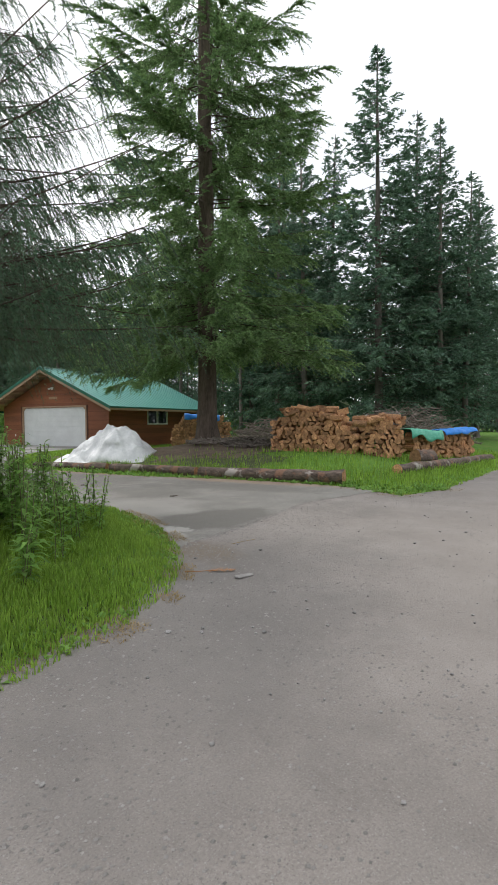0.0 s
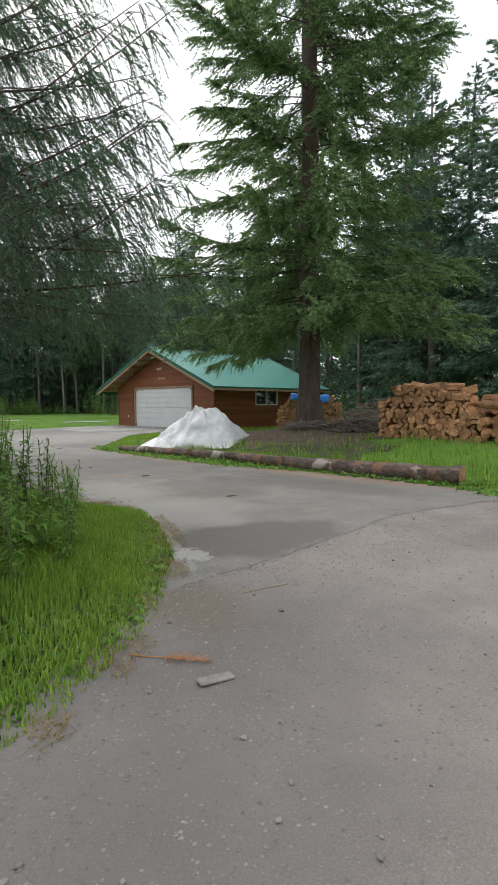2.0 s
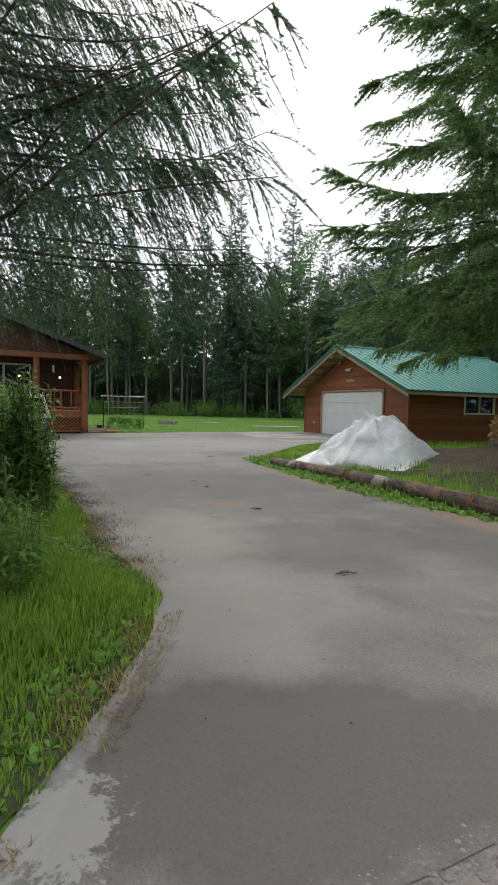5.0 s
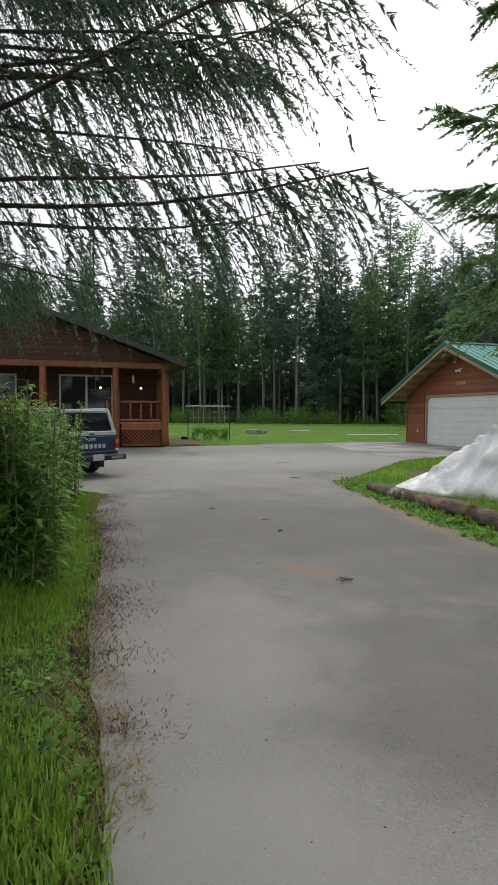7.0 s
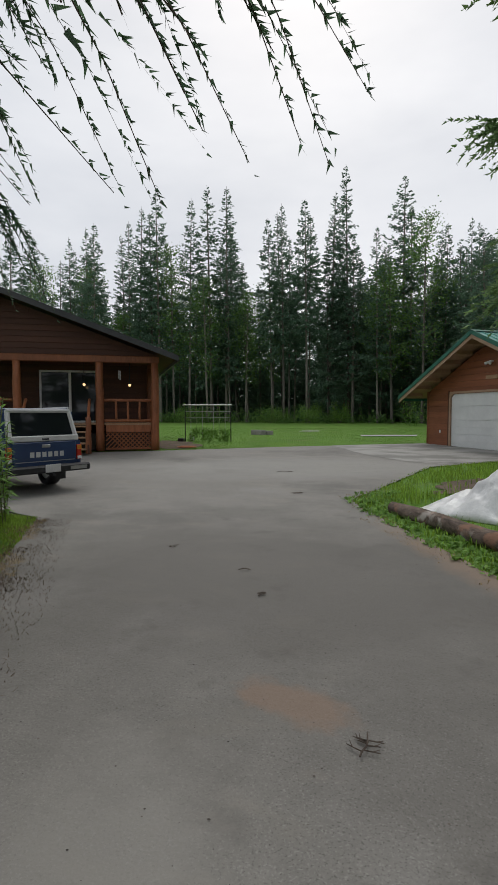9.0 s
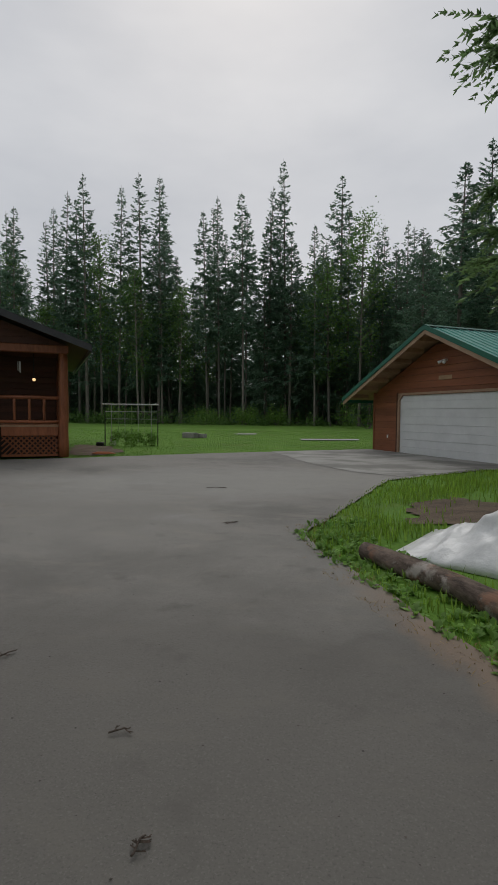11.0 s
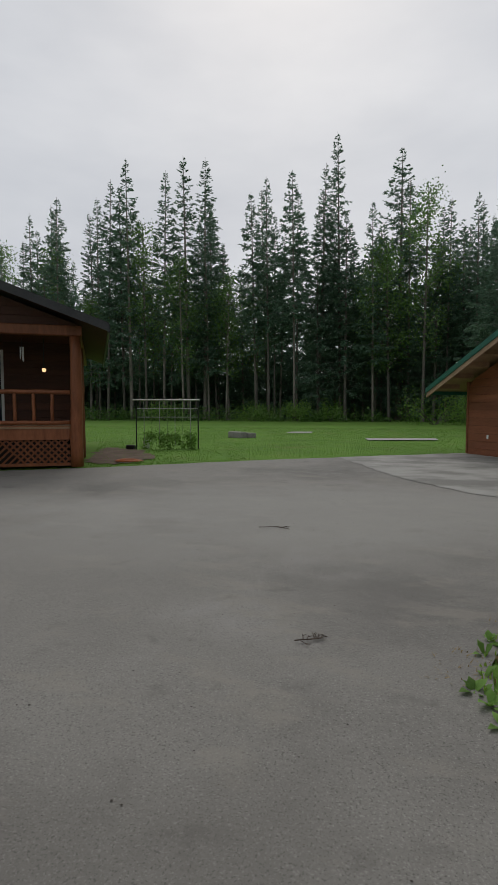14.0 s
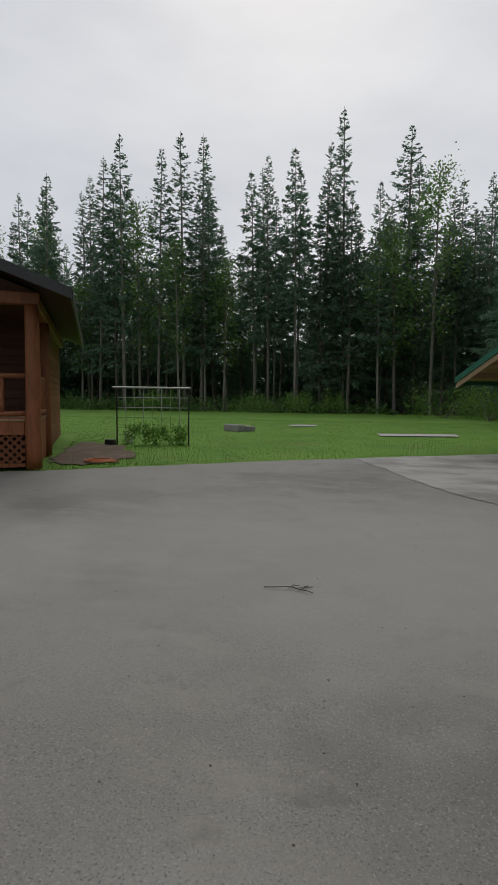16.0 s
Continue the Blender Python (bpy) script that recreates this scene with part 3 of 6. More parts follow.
# ---- log-porch house ----
def build_house():
    h = empty("house", pose(-4.88, 27.5, 0.42, 0, 0, 29.3), "dark red-brown house with a log porch and dark gable roof", "house")
    deck, lat, rail, top = 0.92, 0.6, 1.75, 3.1
    L, D = 10.5, 9.0
    # lattice skirt, with its rim board
    for a, b in ((-1.75, -0.16), (-10.0, -4.85)):
        bm = bmesh.new()
        step = 0.155
        n = int((b - a + lat) / step) + 1
        for s in (-1, 1):
            for i in range(n):
                x0 = a + i * step - (lat if s > 0 else 0)
                x1 = x0 + lat
                z0, z1 = (0.0, lat) if s > 0 else (lat, 0.0)
                xa, xb = max(x0, a), min(x1, b)
                if xb - xa < 0.04:
                    continue
                za = z0 + (z1 - z0) * (xa - x0) / lat
                zb = z0 + (z1 - z0) * (xb - x0) / lat
                y = 0.0 if s > 0 else 0.014
                p, q = Vector((xa, y, za)), Vector((xb, y, zb))
                nrm = Vector((-(zb - za), 0, xb - xa)).normalized() * 0.022
                vs = [bm.verts.new(v) for v in (p - nrm, q - nrm, q + nrm, p + nrm)]
                vt = [bm.verts.new(v.co + Vector((0, 0.012, 0))) for v in vs]
                bm.faces.new(vs)
                bm.faces.new(list(reversed(vt)))
                for k in range(4):
                    bm.faces.new((vs[(k + 1) % 4], vs[k], vt[k], vt[(k + 1) % 4]))
        bmesh.ops.recalc_face_normals(bm, faces=bm.faces)
        part("lattice", bm, M_LOGPOST, h, "diagonal wooden lattice skirt")
        part("rim_board", abox(a, -0.04, lat, b, 0.05, deck + 0.02, bevel=0.008), M_LOGPOST, h)
        part("toe_board", abox(a, -0.02, -0.03, b, 0.04, 0.04), M_LOGPOST, h)
    # side skirt of siding
    part("side_skirt", abox(-0.05, 0.15, -0.05, 0.03, 2.6, deck), M_LOGPOST, h)
    part("crawlspace", abox(-10, 0.3, -0.05, -0.2, 2.5, 0.55), M_DARKIN, h)
    floor = part("deck", abox(-10, -0.06, deck - 0.05, 0.05, 2.7, deck), M_RAWWOOD, h, "plank porch floor")
    # log posts
    rng = random.Random(5)
    for x, y in ((0, 0), (-1.95, 0), (-4.7, 0), (-7.4, 0), (-10, 0), (0, 2.55)):
        part("post", rod((x, y, -0.06), (x, y, top), 0.155, 0.13, 14, 8, 0.012, rng), M_LOGPOST, h, smooth=True)
    # rails with round balusters
    for a, b in ((-1.8, -0.14), (-7.25, -4.85), (-9.85, -7.55)):
        part("rail", rod((a, 0, rail), (b, 0, rail), 0.055, 0.055, 10, 5, 0.008, rng), M_LOGPOST, h, smooth=True)
        part("rail", rod((a, 0, deck + 0.1), (b, 0, deck + 0.1), 0.05, 0.05, 10, 5, 0.008, rng), M_LOGPOST, h, smooth=True)
        n = max(3, round((b - a) / 0.43))
        for i in range(1, n):
            x = a + (b - a) * i / n
            part("baluster", rod((x, 0, deck + 0.1), (x, 0, rail), 0.042, 0.04, 8, 4, 0.008, rng), M_LOGPOST, h, smooth=True)
    for z in (rail, deck + 0.1):
        part("rail", rod((0, 0.14, z), (0, 2.45, z), 0.052, 0.052, 10, 5, 0.008, rng), M_LOGPOST, h, smooth=True)
    for i in range(1, 6):
        part("baluster", rod((0, 0.42 * i, deck + 0.1), (0, 0.42 * i, rail), 0.042, 0.04, 8, 4, 0.008, rng), M_LOGPOST, h, smooth=True)
    # beams, gable wall with siding, ceiling
    part("beam", abox(-10.3, -0.1, top, 0.16, 0.12, top + 0.24, bevel=0.02), M_LOGPOST, h)
    part("beam", abox(-0.1, 0.12, top, 0.12, D, top + 0.24, bevel=0.02), M_LOGPOST, h)
    slope, ridge_x, over = 0.36, -5.1, 0.62
    zr = top + 0.24 + slope * (0.16 - ridge_x)
    # gable in dark stain, with overhang and bough shade put into its colour
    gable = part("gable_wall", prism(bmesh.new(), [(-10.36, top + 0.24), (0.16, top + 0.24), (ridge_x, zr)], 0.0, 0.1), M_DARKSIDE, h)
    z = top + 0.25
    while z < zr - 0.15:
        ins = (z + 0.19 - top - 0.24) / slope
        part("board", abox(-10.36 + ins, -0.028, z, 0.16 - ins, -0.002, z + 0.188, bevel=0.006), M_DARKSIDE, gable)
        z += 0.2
    # ceiling takes the same dark stain, its porch shade already in the colour
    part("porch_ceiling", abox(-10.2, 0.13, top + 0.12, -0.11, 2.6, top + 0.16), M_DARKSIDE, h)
    # main wall behind the porch: door bay, window bay; porch shade is in its tone
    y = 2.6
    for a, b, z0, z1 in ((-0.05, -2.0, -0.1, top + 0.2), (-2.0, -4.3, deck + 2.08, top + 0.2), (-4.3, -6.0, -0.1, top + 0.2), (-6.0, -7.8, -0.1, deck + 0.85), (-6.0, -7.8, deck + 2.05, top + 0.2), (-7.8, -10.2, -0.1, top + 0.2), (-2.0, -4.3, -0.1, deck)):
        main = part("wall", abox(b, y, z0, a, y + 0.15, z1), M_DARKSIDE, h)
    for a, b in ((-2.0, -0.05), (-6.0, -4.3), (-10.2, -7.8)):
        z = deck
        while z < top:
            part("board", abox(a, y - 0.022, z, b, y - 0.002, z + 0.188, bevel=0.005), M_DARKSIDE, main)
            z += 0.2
    for x in (-0.05, -10.2):
        part("wall", abox(x - 0.15 if x > -1 else x, y + 0.15, -0.1, x if x > -1 else x + 0.15, D, top), M_SIDING, h)
    z = 0.0
    side = part("wall", abox(-0.06, y + 0.1, -0.1, -0.052, D, top), M_SIDING, h)
    while z < top - 0.05:
        part("board", abox(-0.05, y + 0.1, z, -0.022, D, z + 0.188, bevel=0.005), M_SIDING, side)
        z += 0.2
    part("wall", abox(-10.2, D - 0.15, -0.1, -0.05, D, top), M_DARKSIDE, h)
    part("interior", abox(-10.0, y + 1.6, 0, -0.3, y + 1.65, top), M_DARKIN, h)
    # sliding glass door
    dr = part("door", abox(-4.25, y + 0.08, deck + 0.02, -2.05, y + 0.10, deck + 2.05), M_GLASS, h, "sliding glass patio door, dark inside")
    for a, b, z0, z1 in ((-4.3, -2.0, deck + 2.0, deck + 2.1), (-4.3, -2.0, deck, deck + 0.07), (-4.3, -4.22, deck + 0.07, deck + 2.0), (-2.08, -2.0, deck + 0.07, deck + 2.0), (-3.2, -3.1, deck + 0.07, deck + 2.0)):
        part("door_frame", abox(a, y + 0.02, z0, b, y + 0.075, z1, bevel=0.008), M_TRIMWHITE, dr)
    win = part("window", abox(-7.75, y + 0.08, deck + 0.9, -6.05, y + 0.10, deck + 2.0), M_GLASS, h)
    for a, b, z0, z1 in ((-7.8, -6.0, deck + 1.98, deck + 2.06), (-7.8, -6.0, deck + 0.84, deck + 0.92), (-7.8, -7.72, deck + 0.92, deck + 1.98), (-6.08, -6.0, deck + 0.92, deck + 1.98)):
        part("window_frame", abox(a, y - 0.02, z0, b, y + 0.075, z1, bevel=0.008), M_TRIMWHITE, win)
    # roof with dark edge
    for s, xb in ((1, 0.16 + over), (-1, -10.36 - over)):
        zl = zr + 0.14 - slope * abs(xb - ridge_x)
        r = part("roof", prism(bmesh.new(), [(ridge_x, zr + 0.2), (xb, zl + 0.06), (xb, zl - 0.0), (ridge_x, zr + 0.14)], -0.75, D + 0.5), M_BLACKROOF, h, "dark metal roofing")
        part("rake_trim", prism(bmesh.new(), [(ridge_x, zr + 0.22), (xb, zl + 0.08), (xb, zl - 0.12), (ridge_x, zr + 0.02)], -0.79, -0.752), M_BLACKROOF, r)
        part("eave_fascia", abox(xb - 0.02, -0.75, zl - 0.14, xb + 0.02, D + 0.5, zl + 0.05), M_BLACKROOF, r)
        # underside reuses the stain tone that has shade mixed into it
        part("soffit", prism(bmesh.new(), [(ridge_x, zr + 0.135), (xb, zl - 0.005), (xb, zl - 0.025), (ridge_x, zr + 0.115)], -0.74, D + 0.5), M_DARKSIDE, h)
    # stair
    for i in range(5):
        part("step", abox(-4.35, -0.08 - 0.27 * (4 - i) - 0.29, deck * (i + 0.6) / 5 - 0.05, -2.35, -0.08 - 0.27 * (4 - i), deck * (i + 0.6) / 5, bevel=0.008), M_RAWWOOD, h)
    for x in (-4.4, -2.3):
        part("stringer", prism(bmesh.new(), [(0, 0)] * 0 + [(x - 0.03, -0.05), (x + 0.03, -0.05), (x + 0.03, 0.25), (x - 0.03, 0.25)], -1.5, -0.05), M_DARKSIDE, h)
        part("newel", rod((x, -1.35, -0.05), (x, -1.35, 1.15), 0.10, 0.085, 12, 6, 0.012, rng), M_LOGPOST, h, smooth=True)
        part("rail", rod((x, -1.35, 1.05), (x, -0.1, rail + 0.02), 0.05, 0.05, 10, 4, 0.008, rng), M_LOGPOST, h, smooth=True)
    # lit porch bulbs
    glow = bpy.data.materials.new("warm_bulb")
    glow.use_nodes = True
    gb = glow.node_tree.nodes["Principled BSDF"]
    gb.inputs["Emission Color"].default_value = (1.0, 0.62, 0.28, 1)
    gb.inputs["Emission Strength"].default_value = 1.6
    for x, yy in ((-0.85, 1.5), (-2.55, 1.5)):
        lamp = part("pendant_lamp", rod((x, yy, 2.45), (x, yy, top + 0.12), 0.012, 0.012, 6), M_BLACK, h, "hanging porch lamp with a lit warm bulb")
        bm = bmesh.new()
        bmesh.ops.create_uvsphere(bm, u_segments=12, v_segments=8, radius=0.055, matrix=Matrix.Translation((x, yy, 2.38)))
        part("bulb", bm, glow, lamp, "glowing warm bulb", smooth=True)
        part("socket", rod((x, yy, 2.42), (x, yy, 2.5), 0.03, 0.022, 8), M_BLACK, lamp)
    # wind chime and hanging basket by the post
    chime = part("wind_chime", rod((-1.25, 0.4, 2.85), (-1.25, 0.4, top), 0.006, 0.006, 5), M_BLACK, h, "small wind chime of metal tubes")
    for i in range(5):
        a = i * 1.257
        part("chime_tube", rod((-1.25 + 0.04 * math.cos(a), 0.4 + 0.04 * math.sin(a), 2.5 + 0.03 * i), (-1.25 + 0.04 * math.cos(a), 0.4 + 0.04 * math.sin(a), 2.85), 0.009, 0.009, 6), M_TRIMWHITE, chime)
    return h


build_house()


# ---- trees ----
def frame_dirs(d):
    up = np.array([0, 0, 1.0])
    side = np.cross(d, up)
    side /= np.linalg.norm(side, axis=-1, keepdims=True) + 1e-9
    return side, np.cross(side, d)


def trunk_mesh(h, r, rng, flare=1.6, seg=10, rings=16, lean=0.0):
    zs = np.concatenate([[0, 0.12, 0.35, 0.8], np.linspace(1.6, h, rings)])
    v = []
    ph = rng.uniform(0, 6.28, 3)
    wob = np.cumsum(rng.normal(0, 0.02 * r * 2, (len(zs), 2)), axis=0)
    for i, z in enumerate(zs):
        rr = r * (1 - z / h) ** 0.8 + 0.012 + r * (flare - 1) * math.exp(-z / 0.45)
        for k in range(seg):
            a = 2 * math.pi * k / seg
            q = rr * (1 + 0.10 * math.sin(3 * a + ph[0]) * (0.4 + math.exp(-z)) + 0.05 * math.sin(7 * a + ph[1] + z))
            v.append((q * math.cos(a) + wob[i, 0] + lean * z, q * math.sin(a) + wob[i, 1], z - 0.15))
    f = []
    for i in range(len(zs) - 1):
        for k in range(seg):
            f.append((i * seg + k, i * seg + (k + 1) % seg, (i + 1) * seg + (k + 1) % seg, (i + 1) * seg + k))
    return np.array(v), np.array(f)


def conifer_mesh(h, R, z0, count, twigs, cards, card, rng, droop=0.5, hang=0.3, twig_len=0.7, power=0.75, thin=0.16, taper=0.35, low=0.9, azimuths=None, dead=0.0, stations=7, reach=None, sparse_from=None):
    """Boughs: a curved limb with side twigs, each twig set with small needle sprays. Returns limb quads and spray triangles."""
    f = rng.uniform(0, 1, count) ** low
    z = z0 + (h * 0.985 - z0) * f
    az = rng.uniform(0, 2 * np.pi, count) if azimuths is None else azimuths(rng, count)
    L = R * (1 - f) ** power * rng.uniform(0.62, 1.08, count) + 0.06
    out = np.stack([np.cos(az), np.sin(az), np.zeros(count)], 1)
    if reach:
        L = np.minimum(L, reach(out, z) * rng.uniform(0.8, 1.0, count))
    side0 = np.stack([-np.sin(az), np.cos(az), np.zeros(count)], 1)
    tilt = 0.35 * f - droop * (1 - f) * rng.uniform(0.6, 1.2, count)
    curl = rng.uniform(0.0, 0.22, count)

    def at(i, t):
        s = L[i] * t
        zz = z[i] + s * tilt[i] * t ** 0.4 + L[i] * curl[i] * t ** 3
        return out[i] * s[:, None] + np.stack([np.zeros_like(s), np.zeros_like(s), zz], 1) + side0[i] * (np.sin(t * 5 + i) * 0.03 * L[i])[:, None]
    # limbs
    st = np.linspace(0, 1, stations)
    lv, lf = [], []
    ids = np.arange(count)
    pts = np.stack([at(ids, np.full(count, t)) for t in st], 1)
    rad = (0.006 + 0.0045 * L)[:, None] * (1.05 - st)[None, :] + 0.003
    ring = [np.stack([np.cos(a) * side0 + np.sin(a) * np.array([0, 0, 1.0]) for _ in (0,)], 0)[0] for a in (0.5, 2.6, 4.7)]
    for c in range(3):
        lv.append(pts + ring[c][:, None, :] * rad[:, :, None])
    LV = np.stack(lv, 2).reshape(-1, 3)
    n = len(st)
    for s in range(n - 1):
        for c in range(3):
            a = ids * n * 3 + s * 3
            lf.append(np.stack([a + c, a + (c + 1) % 3, a + 3 + (c + 1) % 3, a + 3 + c], 1))
    LF = np.concatenate(lf)
    # twigs
    per = np.maximum(3, (twigs * (0.25 + 0.75 * L / R)).astype(int))
    if sparse_from:
        per = np.where(z > sparse_from, np.maximum(3, per // 3), per)
    bi = np.repeat(ids, per)
    t = rng.uniform(0.06, 1.0, len(bi)) ** 0.7
    if dead:
        keep = ~((f[bi] < dead) & (rng.uniform(0, 1, len(bi)) < 0.85))
        bi, t = bi[keep], t[keep]
    p = at(bi, t)
    p2 = at(bi, np.minimum(t + 0.04, 1.04))
    fwd = p2 - p
    fwd /= np.linalg.norm(fwd, axis=1, keepdims=True) + 1e-9
    sgn = np.where(rng.uniform(0, 1, len(bi)) < 0.5, -1.0, 1.0)
    m = len(bi)
    td = fwd * rng.uniform(0.5, 1.0, m)[:, None] + side0[bi] * (sgn * rng.uniform(0.2, 1.0, m) * (1.15 - t))[:, None]
    td[:, 2] -= hang * rng.uniform(0.2, 1.6, m)
    td += rng.normal(0, 0.12, (m, 3))
    td /= np.linalg.norm(td, axis=1, keepdims=True)
    tl = twig_len * rng.uniform(0.4, 1.1, m) * np.minimum(1, taper + L[bi] / R) * (1.15 - 0.55 * t)
    # the thin wood of the twigs
    sag = np.zeros((m, 3))
    sag[:, 2] = -hang * 0.35 * tl
    w0 = np.cross(td, rng.normal(0, 1, td.shape))
    w0 *= (0.004 / (np.linalg.norm(w0, axis=1) + 1e-9))[:, None]
    half = p + td * (tl * 0.5)[:, None] + sag * 0.25
    TW = np.stack([p - w0, p + w0, half + w0 * 0.7, half - w0 * 0.7, half - w0 * 0.7, half + w0 * 0.7, p + td * tl[:, None] + sag + w0 * 0.4, p + td * tl[:, None] + sag - w0 * 0.4], 1).reshape(-1, 3)
    # sprays on the twigs
    ci = np.repeat(np.arange(m), cards)
    u = np.tile(np.linspace(0.08, 1.0, cards), m) + rng.uniform(-0.05, 0.05, m * cards)
    q = p[ci] + td[ci] * (tl[ci] * u)[:, None]
    q[:, 2] -= hang * 0.35 * tl[ci] * u * u
    s1, s2 = frame_dirs(td[ci])
    alt = np.tile(np.where(np.arange(cards) % 2 == 0, 1.0, -1.0), m)
    d = td[ci] * rng.uniform(0.5, 1.0, len(ci))[:, None] + s1 * (alt * rng.uniform(0.3, 0.9, len(ci)))[:, None] + s2 * rng.normal(0, 0.35, len(ci))[:, None]
    d /= np.linalg.norm(d, axis=1, keepdims=True)
    cl = card * rng.uniform(0.6, 1.3, len(ci)) * (1.1 - 0.4 * u) * np.minimum(1, taper + 0.2 + L[bi[ci]] / R)
    w = np.cross(d, rng.normal(0, 1, d.shape))
    w /= np.linalg.norm(w, axis=1, keepdims=True) + 1e-9
    w *= (cl * thin)[:, None]
    tri = np.stack([q - w, q + w, q + d * cl[:, None]], 1).reshape(-1, 3)
    TF = np.arange(len(tri)).reshape(-1, 3)
    return LV, LF, tri, TF, TW


def make_conifer(name, m, label, category, h, r, spec, needle, bark, seed, group="", twiggy=False):
    rng = np.random.default_rng(seed)
    tree = empty(name, m, label, category, group)
    tv, tf = trunk_mesh(h, r, rng)
    raw("trunk", tv, tf, bark, tree, smooth=True)
    LV, LF, V, F, TW = conifer_mesh(h=h, rng=rng, **spec)
    tagged(raw("branchwork", LV, LF, bark, tree), kind="stuff")
    if twiggy:
        tagged(raw("twigwork", TW, np.arange(len(TW)).reshape(-1, 4), bark, tree), kind="stuff")
    tagged(raw("crown", V, F, needle, tree), kind="stuff")
    return tree


make_conifer("hemlock_tree", pose(9.9, 17.9, ground_z(9.9, 17.9)), "tall hemlock with bare lower trunk and drooping boughs by stacked firewood", "tree", 31, 0.36,
             dict(R=5.3, z0=3.5, count=330, twigs=84, cards=24, card=0.115, droop=0.30, hang=0.36, twig_len=1.15, thin=0.25, power=0.42, low=1.3, sparse_from=19), M_NEEDLE2, M_BARK, 11, twiggy=True)


def verge_reach(out, z):
    """How far the old spruce's boughs go: they stop over the drive and leave the far side open."""
    east = (4.0 - 0.32 * np.maximum(0, z - 3.8)) / np.maximum(out[:, 0], 1e-3)
    north = 3.1 / np.maximum(0.65 * out[:, 0] + out[:, 1], 1e-3)
    return np.clip(np.minimum(east, north), 0.5, 5.6)


def drive_side(rng, n):
    """Most boughs grow toward the light over the road and drive."""
    return np.where(rng.uniform(0, 1, n) < 0.6, rng.uniform(-1.9, 1.0, n), rng.uniform(0, 6.283, n))


make_conifer("spruce_tree", pose(-0.3, 10.3, ground_z(-0.3, 10.3)), "old spruce on the verge with long hanging boughs over the drive", "tree", 25, 0.34,
             dict(R=5.8, z0=2.9, count=330, twigs=80, cards=50, card=0.048, droop=0.14, hang=1.0, twig_len=1.0, thin=0.16, power=0.4, low=1.6, sparse_from=12, reach=verge_reach, azimuths=drive_side), M_NEEDLE, M_BARK, 23, twiggy=True)

# forest kinds, each built once
rngf = random.Random(77)
KINDS = []
for i in range(7):
    h = (26, 23, 20, 28, 24, 17, 21)[i]
    sp = dict(R=(2.9, 2.5, 3.5, 2.8, 2.2, 3.0, 3.6)[i], z0=(4, 6, 2.5, 8, 9, 0.8, 1.5)[i], count=(230, 210, 250, 230, 190, 230, 260)[i], twigs=12, cards=8, card=0.27, stations=3, droop=(0.35, 0.3, 0.4, 0.25, 0.3, 0.45, 0.5)[i], hang=0.3, twig_len=0.9, thin=0.25, power=0.78, taper=0.2)
    KINDS.append(make_conifer("forest_spruce", pose(0, 0, 0), "tall slim dark spruce at the forest edge", "tree", h, (0.16, 0.13, 0.16, 0.16, 0.12, 0.12, 0.16)[i], sp, M_FAR, M_BARK2, 100 + i, "forest round the clearing"))
FULL = []
for i in range(2):
    FULL.append(make_conifer("full_spruce", pose(0, 0, 0), "broad dense blue-green spruce at the forest edge", "tree", 20, 0.2,
                             dict(R=(3.6, 4.0)[i], z0=1.6, count=330, twigs=20, cards=9, card=0.22, stations=4, droop=0.32, hang=0.35, twig_len=0.95, thin=0.27, power=0.72, taper=0.2), M_FAR, M_BARK2, 130 + i, "forest round the clearing"))


def broadleaf(seed, h, R):
    rng = np.random.default_rng(seed)
    tree = empty("birch_tree", pose(0, 0, 0), "slim pale-barked birch with light green leaves", "tree", "forest round the clearing")
    tv, tf = trunk_mesh(h, 0.14, rng, 1.3)
    raw("trunk", tv, tf, M_BARK2, tree, smooth=True)
    n = 46
    zc = h * (0.32 + 0.66 * rng.uniform(0, 1, n))
    az = rng.uniform(0, 6.28, n)
    rr = R * np.sin(np.pi * np.clip((zc / h - 0.2) / 0.85, 0, 1)) * rng.uniform(0.2, 1, n)
    c = np.stack([rr * np.cos(az), rr * np.sin(az), zc], 1)
    bm = bmesh.new()
    for k in range(n):
        tube(bm, (0, 0, max(1.5, zc[k] - rr[k] * 0.9)), c[k], 0.03, 0.01, 4)
    tagged(part("branchwork", bm, M_BARK2, tree), kind="stuff")
    k = 60
    p = np.repeat(c, k, 0) + rng.normal(0, 0.55, (n * k, 3))
    d = rng.normal(0, 1, p.shape)
    d /= np.linalg.norm(d, axis=1, keepdims=True)
    w = np.cross(d, rng.normal(0, 1, p.shape))
    w /= np.linalg.norm(w, axis=1, keepdims=True)
    s = rng.uniform(0.09, 0.17, (len(p), 1))
    V = np.stack([p - d * s, p + w * s * 0.55, p + d * s, p - w * s * 0.55], 1).reshape(-1, 3)
    raw("crown", V, np.arange(len(V)).reshape(-1, 4), M_LEAF, tree)
    return tree


KINDS.append(broadleaf(5, 21, 2.3))
KINDS.append(broadleaf(6, 17, 2.6))


def plant(kind, x, y, s):
    t = copy_thing(kind, pose(x, y, ground_z(x, y) - 0.05, rngf.uniform(-1.5, 1.5), rngf.uniform(-1.5, 1.5), rngf.uniform(0, 360)))
    t.scale = (s * rngf.uniform(0.9, 1.15), s * rngf.uniform(0.9, 1.15), s)
    return t


